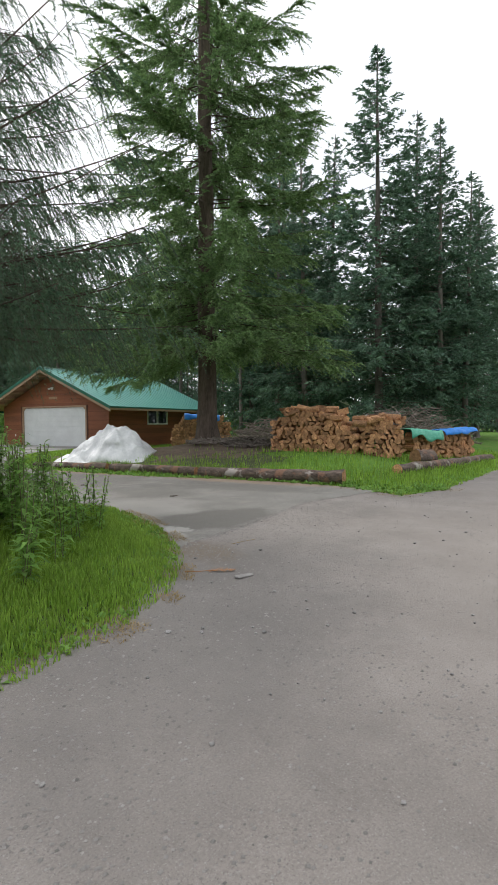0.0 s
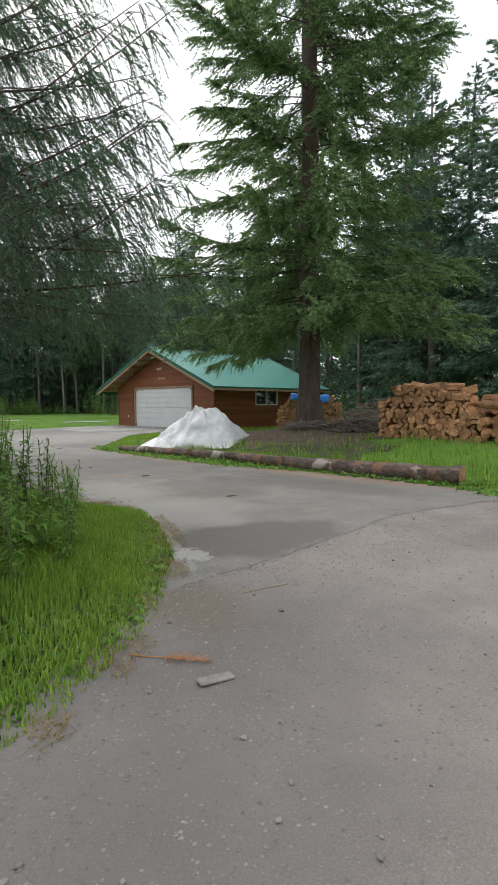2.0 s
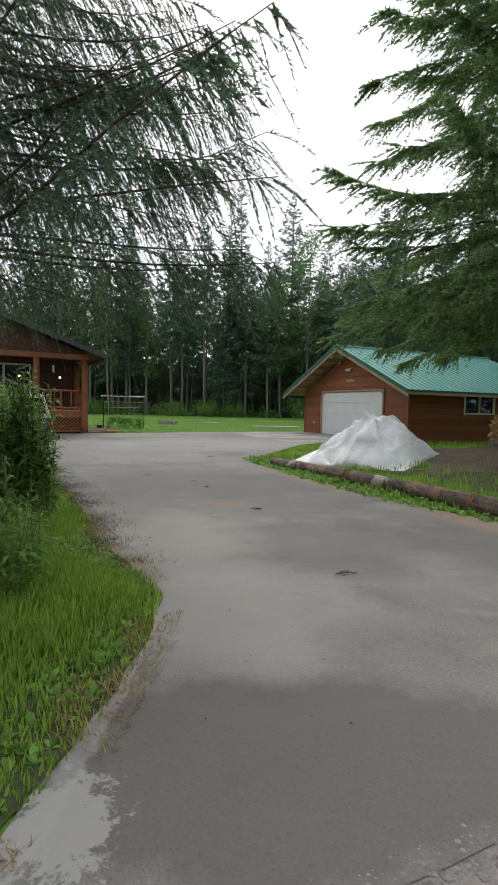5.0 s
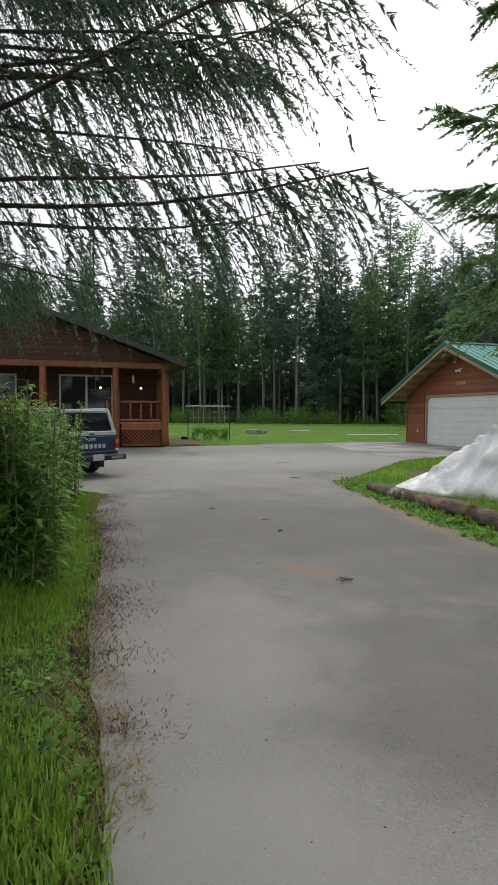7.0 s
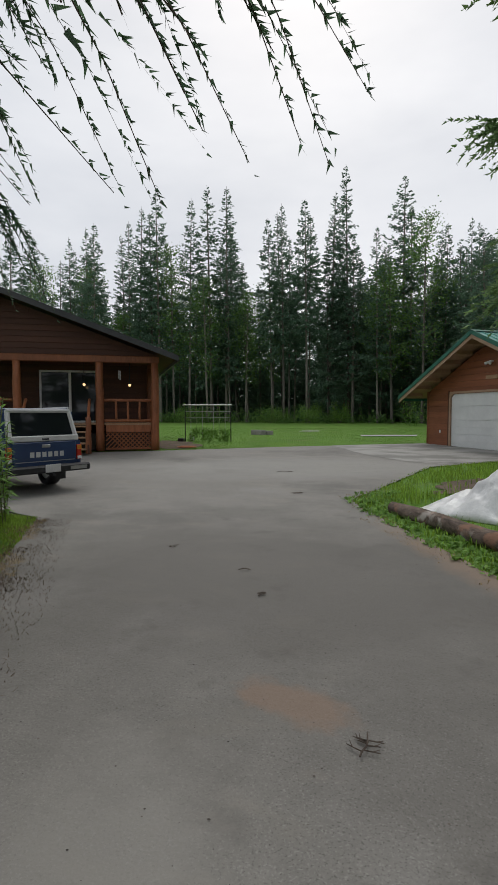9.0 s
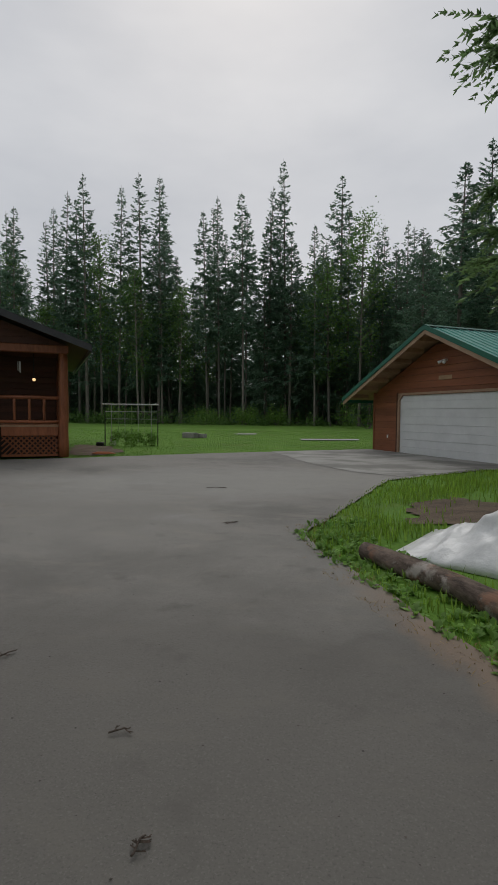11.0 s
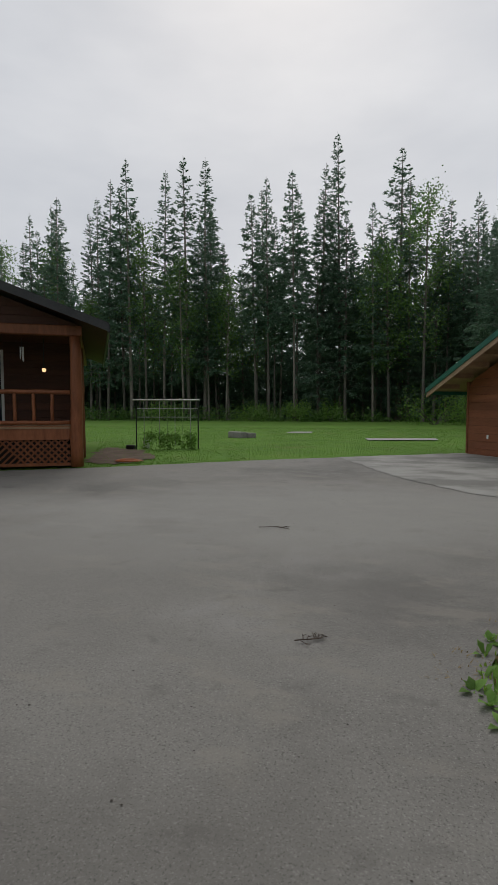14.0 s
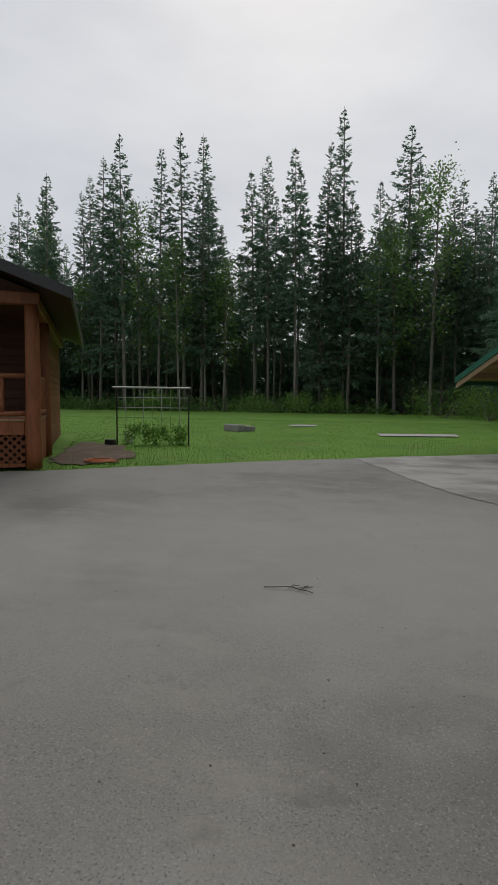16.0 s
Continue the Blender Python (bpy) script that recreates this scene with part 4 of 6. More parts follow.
# the treeline beyond the lawn, then round the clearing
for row in range(3):
    n = 27
    for i in range(n):
        u = (i + rngf.uniform(-0.4, 0.4)) / (n - 1)
        x = -52 + 66 * u
        y = 71 + row * 4.5 + 7 * (1 - u) * 0.5 + rngf.uniform(-1.6, 1.6)
        k = rngf.choice((0, 0, 1, 3, 3, 4, 4, 7, 7, 2, 8)) if row < 2 else rngf.choice((2, 5, 6, 0))
        plant(KINDS[k], x, y, rngf.uniform(0.78, 1.06) * (1.12 - 0.12 * u))
for row in range(3):
    n = 17
    for i in range(n):
        u = (i + rngf.uniform(-0.4, 0.4)) / (n - 1)
        x = 13 + 33 * u + row * 2.5
        y = 68 - 36 * u + row * 5 + rngf.uniform(-2, 2)
        plant(KINDS[rngf.choice((0, 1, 2, 2, 3, 4, 6, 7, 8))], x, y, rngf.uniform(0.65, 0.9))
for i in range(24):
    u = (i + rngf.uniform(-0.3, 0.3)) / 23
    plant(KINDS[rngf.choice((0, 2, 5, 6, 7, 8))], 36 + 26 * u + rngf.uniform(-3, 3), 34 - 8 * u + rngf.uniform(-3, 4), rngf.uniform(0.6, 0.85))
for i in range(16):
    u = i / 15
    plant(KINDS[rngf.choice((0, 1, 2, 3, 6))], -24 - 28 * u + rngf.uniform(-3, 3), 30 + 42 * u + rngf.uniform(-4, 4), rngf.uniform(0.7, 0.95))
for i in range(16):
    a = math.pi * (0.92 + 1.0 * i / 15)
    plant(KINDS[rngf.choice((0, 1, 2, 6))], 4 + 30 * math.cos(a) + rngf.uniform(-2, 2), 2 + 24 * math.sin(a) + rngf.uniform(-2, 2), rngf.uniform(0.7, 0.9))
# close-set young trees deeper in, which shut the view under the crowns
def far_wood(spots, seed):
    rng = np.random.default_rng(seed)
    forms = [conifer_mesh(h=h, rng=rng, R=r, z0=0.6, count=150, twigs=7, cards=4, card=0.6, droop=0.45, hang=0.3, twig_len=1.0, thin=0.2, power=0.85, taper=0.1)[2] for h, r in ((16, 3.0), (18, 3.4), (14, 3.2))]
    out = []
    for x, y, s in spots:
        v = forms[rng.integers(0, 3)] * s
        a = rng.uniform(0, 6.28)
        out.append(np.stack([v[:, 0] * math.cos(a) - v[:, 1] * math.sin(a) + x, v[:, 0] * math.sin(a) + v[:, 1] * math.cos(a) + y, v[:, 2] + ground_z(x, y)], 1))
    V = np.concatenate(out)
    return tagged(raw("far_woods", V, np.arange(len(V)).reshape(-1, 3), M_FAR), "dense dark young spruce filling the forest", "woods", kind="stuff")


spots = []
for row in range(3):
    for i in range(44):
        u = (i + rngf.uniform(-0.5, 0.5)) / 43
        spots.append((-66 + 100 * u, 84 + row * 5 - 10 * max(0, u - 0.72) * 4 + rngf.uniform(-2, 2), rngf.uniform(0.95, 1.3)))
for row in range(2):
    for i in range(26):
        u = (i + rngf.uniform(-0.5, 0.5)) / 25
        spots.append((22 + 40 * u + row * 4, 72 - 42 * u + row * 5 + rngf.uniform(-2, 2), rngf.uniform(0.65, 0.95)))
far_wood(spots, 31)
# single tall trees that stand out
for k, x, y, s in ((3, -1.4, 73.5, 1.08), (0, -3.8, 74, 1.06), (2, 4.9, 78, 1.5), (3, -17, 75, 1.08), (0, -18.6, 74, 1.15), (7, -23, 72, 1.05), (6, 29, 22, 0.85), (6, 32, 21.5, 0.78), (0, 20.5, 28, 0.9), (1, 16, 33, 0.85), (2, 14.5, 56, 0.95), (6, 12, 60, 0.8), (6, 17.5, 52, 0.9), (4, 24, 38, 0.85), (7, 19, 30, 0.8), (2, 20, 36, 0.8), (6, 17, 42, 0.7)):
    plant(KINDS[k], x, y, s)
for k, x, y, top in ((0, 20.2, 18.9, 19.8), (1, 23.6, 19.5, 17.9), (0, 23.4, 17.6, 16.6), (1, 25.4, 17.6, 14.4), (0, 19.8, 24.2, 17.5), (1, 22.3, 25.1, 18.7), (0, 25.9, 20.4, 14.6), (1, 28.0, 18.6, 14.4), (0, 22.1, 29.2, 22.5), (1, 16.8, 42.3, 17.0),
                     (0, 10.9, 45.7, 16.5), (1, 13.1, 47.3, 18.4), (0, 17.2, 41.9, 15.0), (1, 10.4, 53.2, 15.2), (0, 15.8, 45.9, 14.8), (1, 11.3, 76.0, 20.5), (0, 13.6, 68.8, 18.9), (1, 14.0, 58.7, 18.1), (0, 24.3, 33.7, 15.5), (1, 26.8, 34.3, 17.9), (0, 20.5, 31.0, 14.5), (1, 8.0, 72.5, 18.0), (0, -0.2, 76.5, 19.0), (1, 2.2, 74.5, 21.0)):
    plant(FULL[k], x, y, top / 20)
for k in KINDS + FULL:
    k.matrix_world = pose(rngf.uniform(-60, 40), 92 + rngf.uniform(0, 6), 0.6)


# ---- undergrowth at the forest edge ----
def leaf_cloud(name, centres, spread, per, size, mat, seed, label, category):
    rng = np.random.default_rng(seed)
    c = np.repeat(np.asarray(centres, float), per, 0)
    sp = np.repeat(np.asarray(spread, float), per, 0)
    p = c + rng.normal(0, 1, c.shape) * sp * np.array([0.5, 0.5, 0.42])
    p[:, 2] = np.maximum(p[:, 2], height(p[:, 0], p[:, 1]) + 0.03)
    d = rng.normal(0, 1, p.shape)
    d /= np.linalg.norm(d, axis=1, keepdims=True)
    w = np.cross(d, rng.normal(0, 1, p.shape))
    w /= np.linalg.norm(w, axis=1, keepdims=True) + 1e-9
    s = rng.uniform(0.6, 1.3, (len(p), 1)) * size
    V = np.stack([p - d * s, p + w * s * 0.5, p + d * s, p - w * s * 0.5], 1).reshape(-1, 3)
    return tagged(raw(name, V, np.arange(len(V)).reshape(-1, 4), mat), label, category, kind="stuff")


rb = np.random.default_rng(8)
n = 150
ux = rb.uniform(0, 1, n)
bx, by = -45 + 58 * ux, 71.5 - 1.5 * ux + rb.uniform(-1.5, 3, n)
bh = rb.uniform(0.4, 1.6, n)
leaf_cloud("undergrowth", np.c_[bx, by, height(bx, by) + bh * 0.5], np.c_[bh * 1.3, bh, bh], 90, 0.13, M_LEAF, 3, "low leafy brush along the foot of the forest", "undergrowth")
n = 70
ux = rb.uniform(0, 1, n)
bx, by = 13 + 30 * ux, 60 - 32 * ux + rb.uniform(-2, 2, n)
bh = rb.uniform(0.6, 2.2, n)
leaf_cloud("undergrowth", np.c_[bx, by, height(bx, by) + bh * 0.5], np.c_[bh * 1.4, bh * 1.2, bh], 120, 0.12, M_LEAF, 4, "leafy brush behind the garage and cut wood", "undergrowth")


n = 230
bx, by = rb.uniform(-66, 46, n), rb.uniform(83, 92, n)
by -= np.maximum(0, bx - 12) * 1.0
bh = rb.uniform(2.0, 4.5, n)
leaf_cloud("thicket", np.c_[bx, by, height(bx, by) + bh * 0.5], np.c_[bh * 1.3, bh, bh], 170, 0.34, M_FAR, 6, "dark thicket of young spruce deep in the forest", "undergrowth")


def shrub(x, y, r, h, seed, label):
    rng = np.random.default_rng(seed)
    ob = empty("shrub", pose(x, y, ground_z(x, y)), label, "shrub")
    bm = bmesh.new()
    rr = random.Random(seed)
    tips = []
    for i in range(14):
        a, e = rr.uniform(0, 6.28), rr.uniform(0.3, 1.0)
        q = (r * math.cos(a) * (1.1 - e * 0.5), r * math.sin(a) * (1.1 - e * 0.5), h * e)
        tube(bm, (0, 0, -0.05), q, 0.02, 0.006, 4)
        tips.append(q)
    part("stem", bm, M_BARK2, ob)
    c = np.repeat(np.array(tips), 120, 0)
    p = c * rng.uniform(0.5, 1.05, (len(c), 1)) + rng.normal(0, 0.2 * r, c.shape)
    p[:, 2] = np.abs(p[:, 2])
    d = rng.normal(0, 1, p.shape)
    d /= np.linalg.norm(d, axis=1, keepdims=True)
    w = np.cross(d, rng.normal(0, 1, p.shape))
    w /= np.linalg.norm(w, axis=1, keepdims=True)
    s = rng.uniform(0.05, 0.11, (len(p), 1))
    V = np.stack([p - d * s, p + w * s * 0.5, p + d * s, p - w * s * 0.5], 1).reshape(-1, 3)
    tagged(raw("foliage", V, np.arange(len(V)).reshape(-1, 4), M_WEED, ob), kind="stuff")
    return ob


for k, (x, y, r, h) in enumerate(((7.0, 62, 3.2, 2.4), (-5.5, 70, 1.6, 1.9), (-10.2, 70.5, 2.0, 2.0), (-20, 70, 2.2, 1.8), (-2.2, 70.5, 1.2, 2.2), (9.5, 58, 2.6, 2.6))):
    shrub(x, y, r, h, 40 + k, "bright green leafy bush at the edge of the lawn")


# ---- firewood ----
M_ENDS = material("cut_firewood", (0.17, 0.075, 0.036), (0.56, 0.31, 0.155), 9, 0.85, 0.4, 35, vary=0.38)
M_OLDLOG = material("weathered_log_bark", (0.05, 0.036, 0.028), (0.20, 0.15, 0.12), 4, 0.95, 0.8, 16, stretch=(0.4, 1, 1), depth=0.02)
overlay(M_OLDLOG, (0.26, 0.14, 0.09), 3.5, 0.53, 0.62, 0.8)
overlay(M_OLDLOG, (0.42, 0.38, 0.34), 1.6, 0.56, 0.62, 0.85, 4.0)
M_BRUSH = material("dead_grey_branch", (0.11, 0.09, 0.075), (0.27, 0.23, 0.20), 5, 0.95, 0.3, 20, vary=0.3)
M_BLUETARP = material("blue_tarp", (0.02, 0.16, 0.55), (0.05, 0.28, 0.75), 3, 0.45, 0.4, 14, depth=0.02)
M_GREENTARP = material("green_tarp", (0.05, 0.30, 0.20), (0.16, 0.48, 0.34), 3, 0.5, 0.4, 14, depth=0.02)
M_TARP = material("translucent_white_sheeting", (0.55, 0.56, 0.56), (0.80, 0.80, 0.79), 1.6, 0.32, 0.6, 9, spec=0.5, depth=0.04)
overlay(M_TARP, (0.34, 0.36, 0.36), 1.5, 0.55, 0.72, 0.55, 2.0)


def firewood_mesh(seed, length):
    """A split billet: a wedge or half round with rough ends, lying along y."""
    rr = random.Random(seed)
    kind = seed % 3
    n = (5, 7, 9)[kind]
    start, sweep = rr.uniform(0, 6.28), (1.9, 3.4, 6.0)[kind]
    pts = [(0.0, 0.0)] if kind == 0 else []
    r = rr.uniform(0.085, 0.105) * (1.3 if kind == 0 else 1.0)
    for i in range(n):
        a = start + sweep * i / (n - 1)
        q = r * rr.uniform(0.9, 1.08)
        pts.append((q * math.cos(a), q * math.sin(a)))
    cx, cy = sum(p[0] for p in pts) / len(pts), sum(p[1] for p in pts) / len(pts)
    bm = bmesh.new()
    prism(bm, [(x - cx, y - cy) for x, y in pts], 0.0, length)
    me = bpy.data.meshes.new("billet")
    bm.to_mesh(me)
    bm.free()
    me.materials.append(M_ENDS)
    return me


BILLETS = [firewood_mesh(i, 0.42) for i in range(9)]


def wood_stack(x0, y0, x1, y1, z, rows, label, heap=0, behind=True, seed=1):
    """A stack whose cut ends face the drive; the face runs from one end to the other."""
    rr = random.Random(seed)
    L = math.hypot(x1 - x0, y1 - y0)
    st = empty("wood_stack", pose(x0, y0, z, 0, 0, math.degrees(math.atan2(y1 - y0, x1 - x0))), label, "firewood stack")
    pitch, rise = 0.158, 0.142
    n = int(L / pitch)
    for r in range(rows(0.5) + 2):
        for i in range(n):
            f = (i + 0.5) / n
            if r >= rows(f):
                continue
            ob = new("billet", rr.choice(BILLETS))
            ob.parent = st
            ob.matrix_basis = pose(i * pitch + (0.08 if r % 2 else 0) + rr.uniform(-0.025, 0.025) + 0.08, rr.uniform(-0.06, 0.05), r * rise + 0.06 + rr.uniform(-0.012, 0.012), rr.uniform(-4, 4), rr.uniform(0, 360), rr.uniform(-5, 5))
    for i in range(heap):
        f = min(0.97, max(0.03, rr.gauss(0.5, 0.22)))
        ob = new("billet", rr.choice(BILLETS))
        ob.parent = st
        ob.matrix_basis = pose(f * L, rr.uniform(0.0, 0.5), rows(f) * rise + rr.uniform(0.0, 0.10), rr.uniform(-25, 25), rr.uniform(0, 360), rr.choice((-70, 75, 40, -30, 100)) + rr.uniform(-25, 25))
    # the rows behind, seen only past the edges
    bm = bmesh.new()
    for layer in range(2 if behind else 1):
        for r in range(rows(0.5)):
            for i in range(n):
                if r < rows((i + 0.5) / n) - 1:
                    tube(bm, (i * pitch + 0.08, 0.44 + layer * 0.43, r * rise + 0.07), (i * pitch + 0.08, 0.84 + layer * 0.43, r * rise + 0.07), 0.075, 0.07, 6)
    tagged(part("inner_rows", bm, M_ENDS, st), kind="stuff")
    return st


wood_stack(10.2, 14.3, 11.45, 11.65, ground_z(10.8, 13.2) - 0.03, lambda f: int(6.2 + 3.4 * math.sin(math.pi * min(1, 0.1 + f * 0.95)) ** 0.7), "large heap of split orange-brown firewood stacked in rows", 34, seed=3)
wood_stack(11.75, 11.75, 12.75, 10.75, ground_z(12.3, 11.4) - 0.03, lambda f: int(8.6 - 0.8 * abs(f - 0.4)), "square stack of split red-brown firewood", 20, seed=4)
wood_stack(10.9, 23.5, 13.6, 22.3, ground_z(12.3, 23.2) - 0.03, lambda f: int(7.5 + 4.7 * min(1, f * 5) - (2 if f > 0.9 else 0)), "stack of round log ends beside the garage", 0, seed=5)
wood_stack(14.0, 11.6, 16.6, 11.1, ground_z(15, 11.5) - 0.03, lambda f: 5 + (1 if f < 0.8 else 0), "low grey firewood stack under tarps", 0, seed=6)


def draped_tarp(name, m, length, width, mat, label, drop, seed):
    """A loose sheet over a stack: crumpled top, sides hanging unevenly."""
    nu, nv = 26, 18
    V = []
    off = Vector((seed * 3.1, 0, 0))
    for j in range(nv):
        for i in range(nu):
            u, v = i / (nu - 1), j / (nv - 1)
            x = (u - 0.5) * length
            edge = max(0.0, abs(v - 0.5) * 2 - 0.55) / 0.45
            y = (v - 0.5) * width * (1 - 0.25 * edge)
            z = 0.05 * noise.noise(Vector((x * 3, y * 4, 0)) + off) + 0.03 * noise.noise(Vector((x * 8, y * 7, 2)) + off)
            z -= drop * edge ** 1.3 * (0.75 + 0.5 * noise.noise(Vector((x * 2.2, v * 3, 5)) + off))
            V.append((x, y, z + 0.02))
    F = [(j * nu + i, j * nu + i + 1, (j + 1) * nu + i + 1, (j + 1) * nu + i) for j in range(nv - 1) for i in range(nu - 1)]
    ob = raw(name, V, F, mat, smooth=True)
    ob.matrix_world = m
    so = ob.modifiers.new("thickness", "SOLIDIFY")
    so.thickness = 0.006
    return tagged(ob, label, "tarp")


draped_tarp("blue_tarp", pose(12.4, 23.2, ground_z(12.3, 23.2) + 1.72, 0, 3, -24.4), 1.7, 1.3, M_BLUETARP, "crumpled bright blue tarp over the stacked logs", 0.35, 1)
draped_tarp("green_tarp", pose(14.5, 11.75, ground_z(15, 11.5) + 0.90, 0, 4, -11), 1.3, 1.3, M_GREENTARP, "faded green tarp over the low firewood stack", 0.4, 2)
draped_tarp("blue_tarp", pose(15.9, 11.5, ground_z(15, 11.5) + 0.92, 0, -3, -11), 1.4, 1.3, M_BLUETARP, "bright blue tarp over the low firewood stack", 0.22, 3)


def fallen_log(p, q, r0, r1, label, seed, group="logs edging the drive"):
    rr = random.Random(seed)
    p, q = Vector(p), Vector(q)
    ang = math.degrees(math.atan2(q.y - p.y, q.x - p.x))
    L = (q - p).length
    ob = empty("log", pose(p.x, p.y, 0, 0, 0, ang), label, "log", group)
    v, f = [], []
    seg, rings = 14, max(8, int(L / 0.22))
    for i in range(rings + 1):
        t = i / rings
        w = p.lerp(q, t)
        r = r0 + (r1 - r0) * t
        zc = ground_z(w.x, w.y) + r * 0.82
        for k in range(seg):
            a = 2 * math.pi * k / seg
            n2 = 1 + 0.3 * noise.noise(Vector((t * L * 1.3, math.cos(a) * 1.2 + seed, math.sin(a) * 1.2))) + 0.14 * noise.noise(Vector((t * L * 6, a * 1.5, seed)))
            v.append((t * L, r * n2 * math.cos(a) + 0.05 * noise.noise(Vector((t * L * 0.6, seed, 0))), zc + r * n2 * math.sin(a)))
    for i in range(rings):
        for k in range(seg):
            f.append((i * seg + k, (i + 1) * seg + k, (i + 1) * seg + (k + 1) % seg, i * seg + (k + 1) % seg))
    raw("bark", v, f, M_OLDLOG, ob, smooth=True)
    for i, sgn in ((0, -1), (rings, 1)):
        ring = np.array(v[i * seg:(i + 1) * seg])
        c = ring.mean(0) + np.array([sgn * 0.015, 0, 0])
        vv = np.vstack([ring, c])
        ff = [((k + 1) % seg, k, seg) if sgn > 0 else (k, (k + 1) % seg, seg) for k in range(seg)]
        raw("cut_end", vv, ff, M_ENDS, ob)
    return ob


fallen_log((3.55, 17.95, 0), (5.05, 15.3, 0), 0.10, 0.12, "short weathered grey log with peeling bark in leafy weeds", 1)
fallen_log((5.1, 15.15, 0), (6.5, 12.5, 0), 0.12, 0.13, "peeled pale and dark log lying in the grass edge", 2)
fallen_log((6.55, 12.35, 0), (8.45, 8.95, 0), 0.14, 0.17, "reddish-brown barked log lying along the grass edge", 3)
fallen_log((10.3, 9.0, 0), (17.4, 11.0, 0), 0.13, 0.12, "long pale grey log lying before the low firewood stack", 4)
fallen_log((12.6, 10.35, 0), (13.3, 10.3, 0), 0.24, 0.24, "short thick grey log round beside the stacks", 5)


def brush_pile(x, y, rx, ry, h, count, seed, label, rad=0.022, long=1.0):
    rr = random.Random(seed)
    bm = bmesh.new()
    for i in range(count):
        a, d = rr.uniform(0, 6.28), rr.uniform(0, 1) ** 0.6
        px, py = rx * d * math.cos(a), ry * d * math.sin(a)
        pz = h * (1 - d * d) * rr.uniform(0.1, 1.0)
        L = rr.uniform(0.5, 1.5) * long
        b, e = rr.uniform(0, 6.28), rr.uniform(-0.35, 0.5)
        mid = Vector((px, py, pz + 0.05))
        dv = Vector((math.cos(b), math.sin(b), e)) * L / 2
        r = rr.uniform(0.4, 1.3) * rad
        lo = mid - dv
        lo.z = max(lo.z, -0.1)
        tube(bm, lo, mid + dv, r, r * 0.4, 5, 3, 0.04, rr)
    ob = part("brush_pile", bm, M_BRUSH)
    ob.matrix_world = pose(x, y, ground_z(x, y))
    return tagged(ob, label, "brush pile", kind="stuff")


brush_pile(13.5, 19.3, 1.8, 1.5, 1.2, 420, 1, "grey heap of dead branches behind the tree")
brush_pile(17.6, 15.0, 3.4, 2.2, 1.6, 620, 2, "long grey heap of cut branches behind the firewood")
brush_pile(10.9, 16.4, 1.3, 1.0, 0.3, 300, 3, "low tangle of roots and branches beside the trunk", 0.03, 0.45)
brush_pile(9.6, 17.1, 1.1, 0.7, 0.12, 160, 4, "bark scraps and roots round the trunk foot", 0.03, 0.35)
brush_pile(13.5, 15.5, 2.4, 1.4, 1.2, 360, 5, "grey tangle of branches behind the split wood")
sheet("litter", [(6.6, 15.3), (8.6, 13.7), (10.4, 13.8), (11.6, 16.0), (11.4, 19.0), (9.5, 20.2), (7.8, 18.6)], M_LITTER, 0.012, 0.4, 0.12, "bare brown soil with bark and needles round the trunk", "soil", 8)
sheet("litter", [(5.6, 16.2), (7.9, 12.2), (9.6, 12.4), (9.4, 13.9), (8.2, 14.1), (6.5, 15.9)], M_VERGE, 0.008, 0.4, 0.15, "thin brown-green weedy soil behind the logs", "soil", 15)
sheet("litter", [(4.3, 19.4), (5.4, 18.6), (6.2, 20.2), (5.4, 21.8), (4.5, 21.2)], M_LITTER, 0.012, 0.3, 0.08, "bare brown soil patch in the grass", "soil", 9)


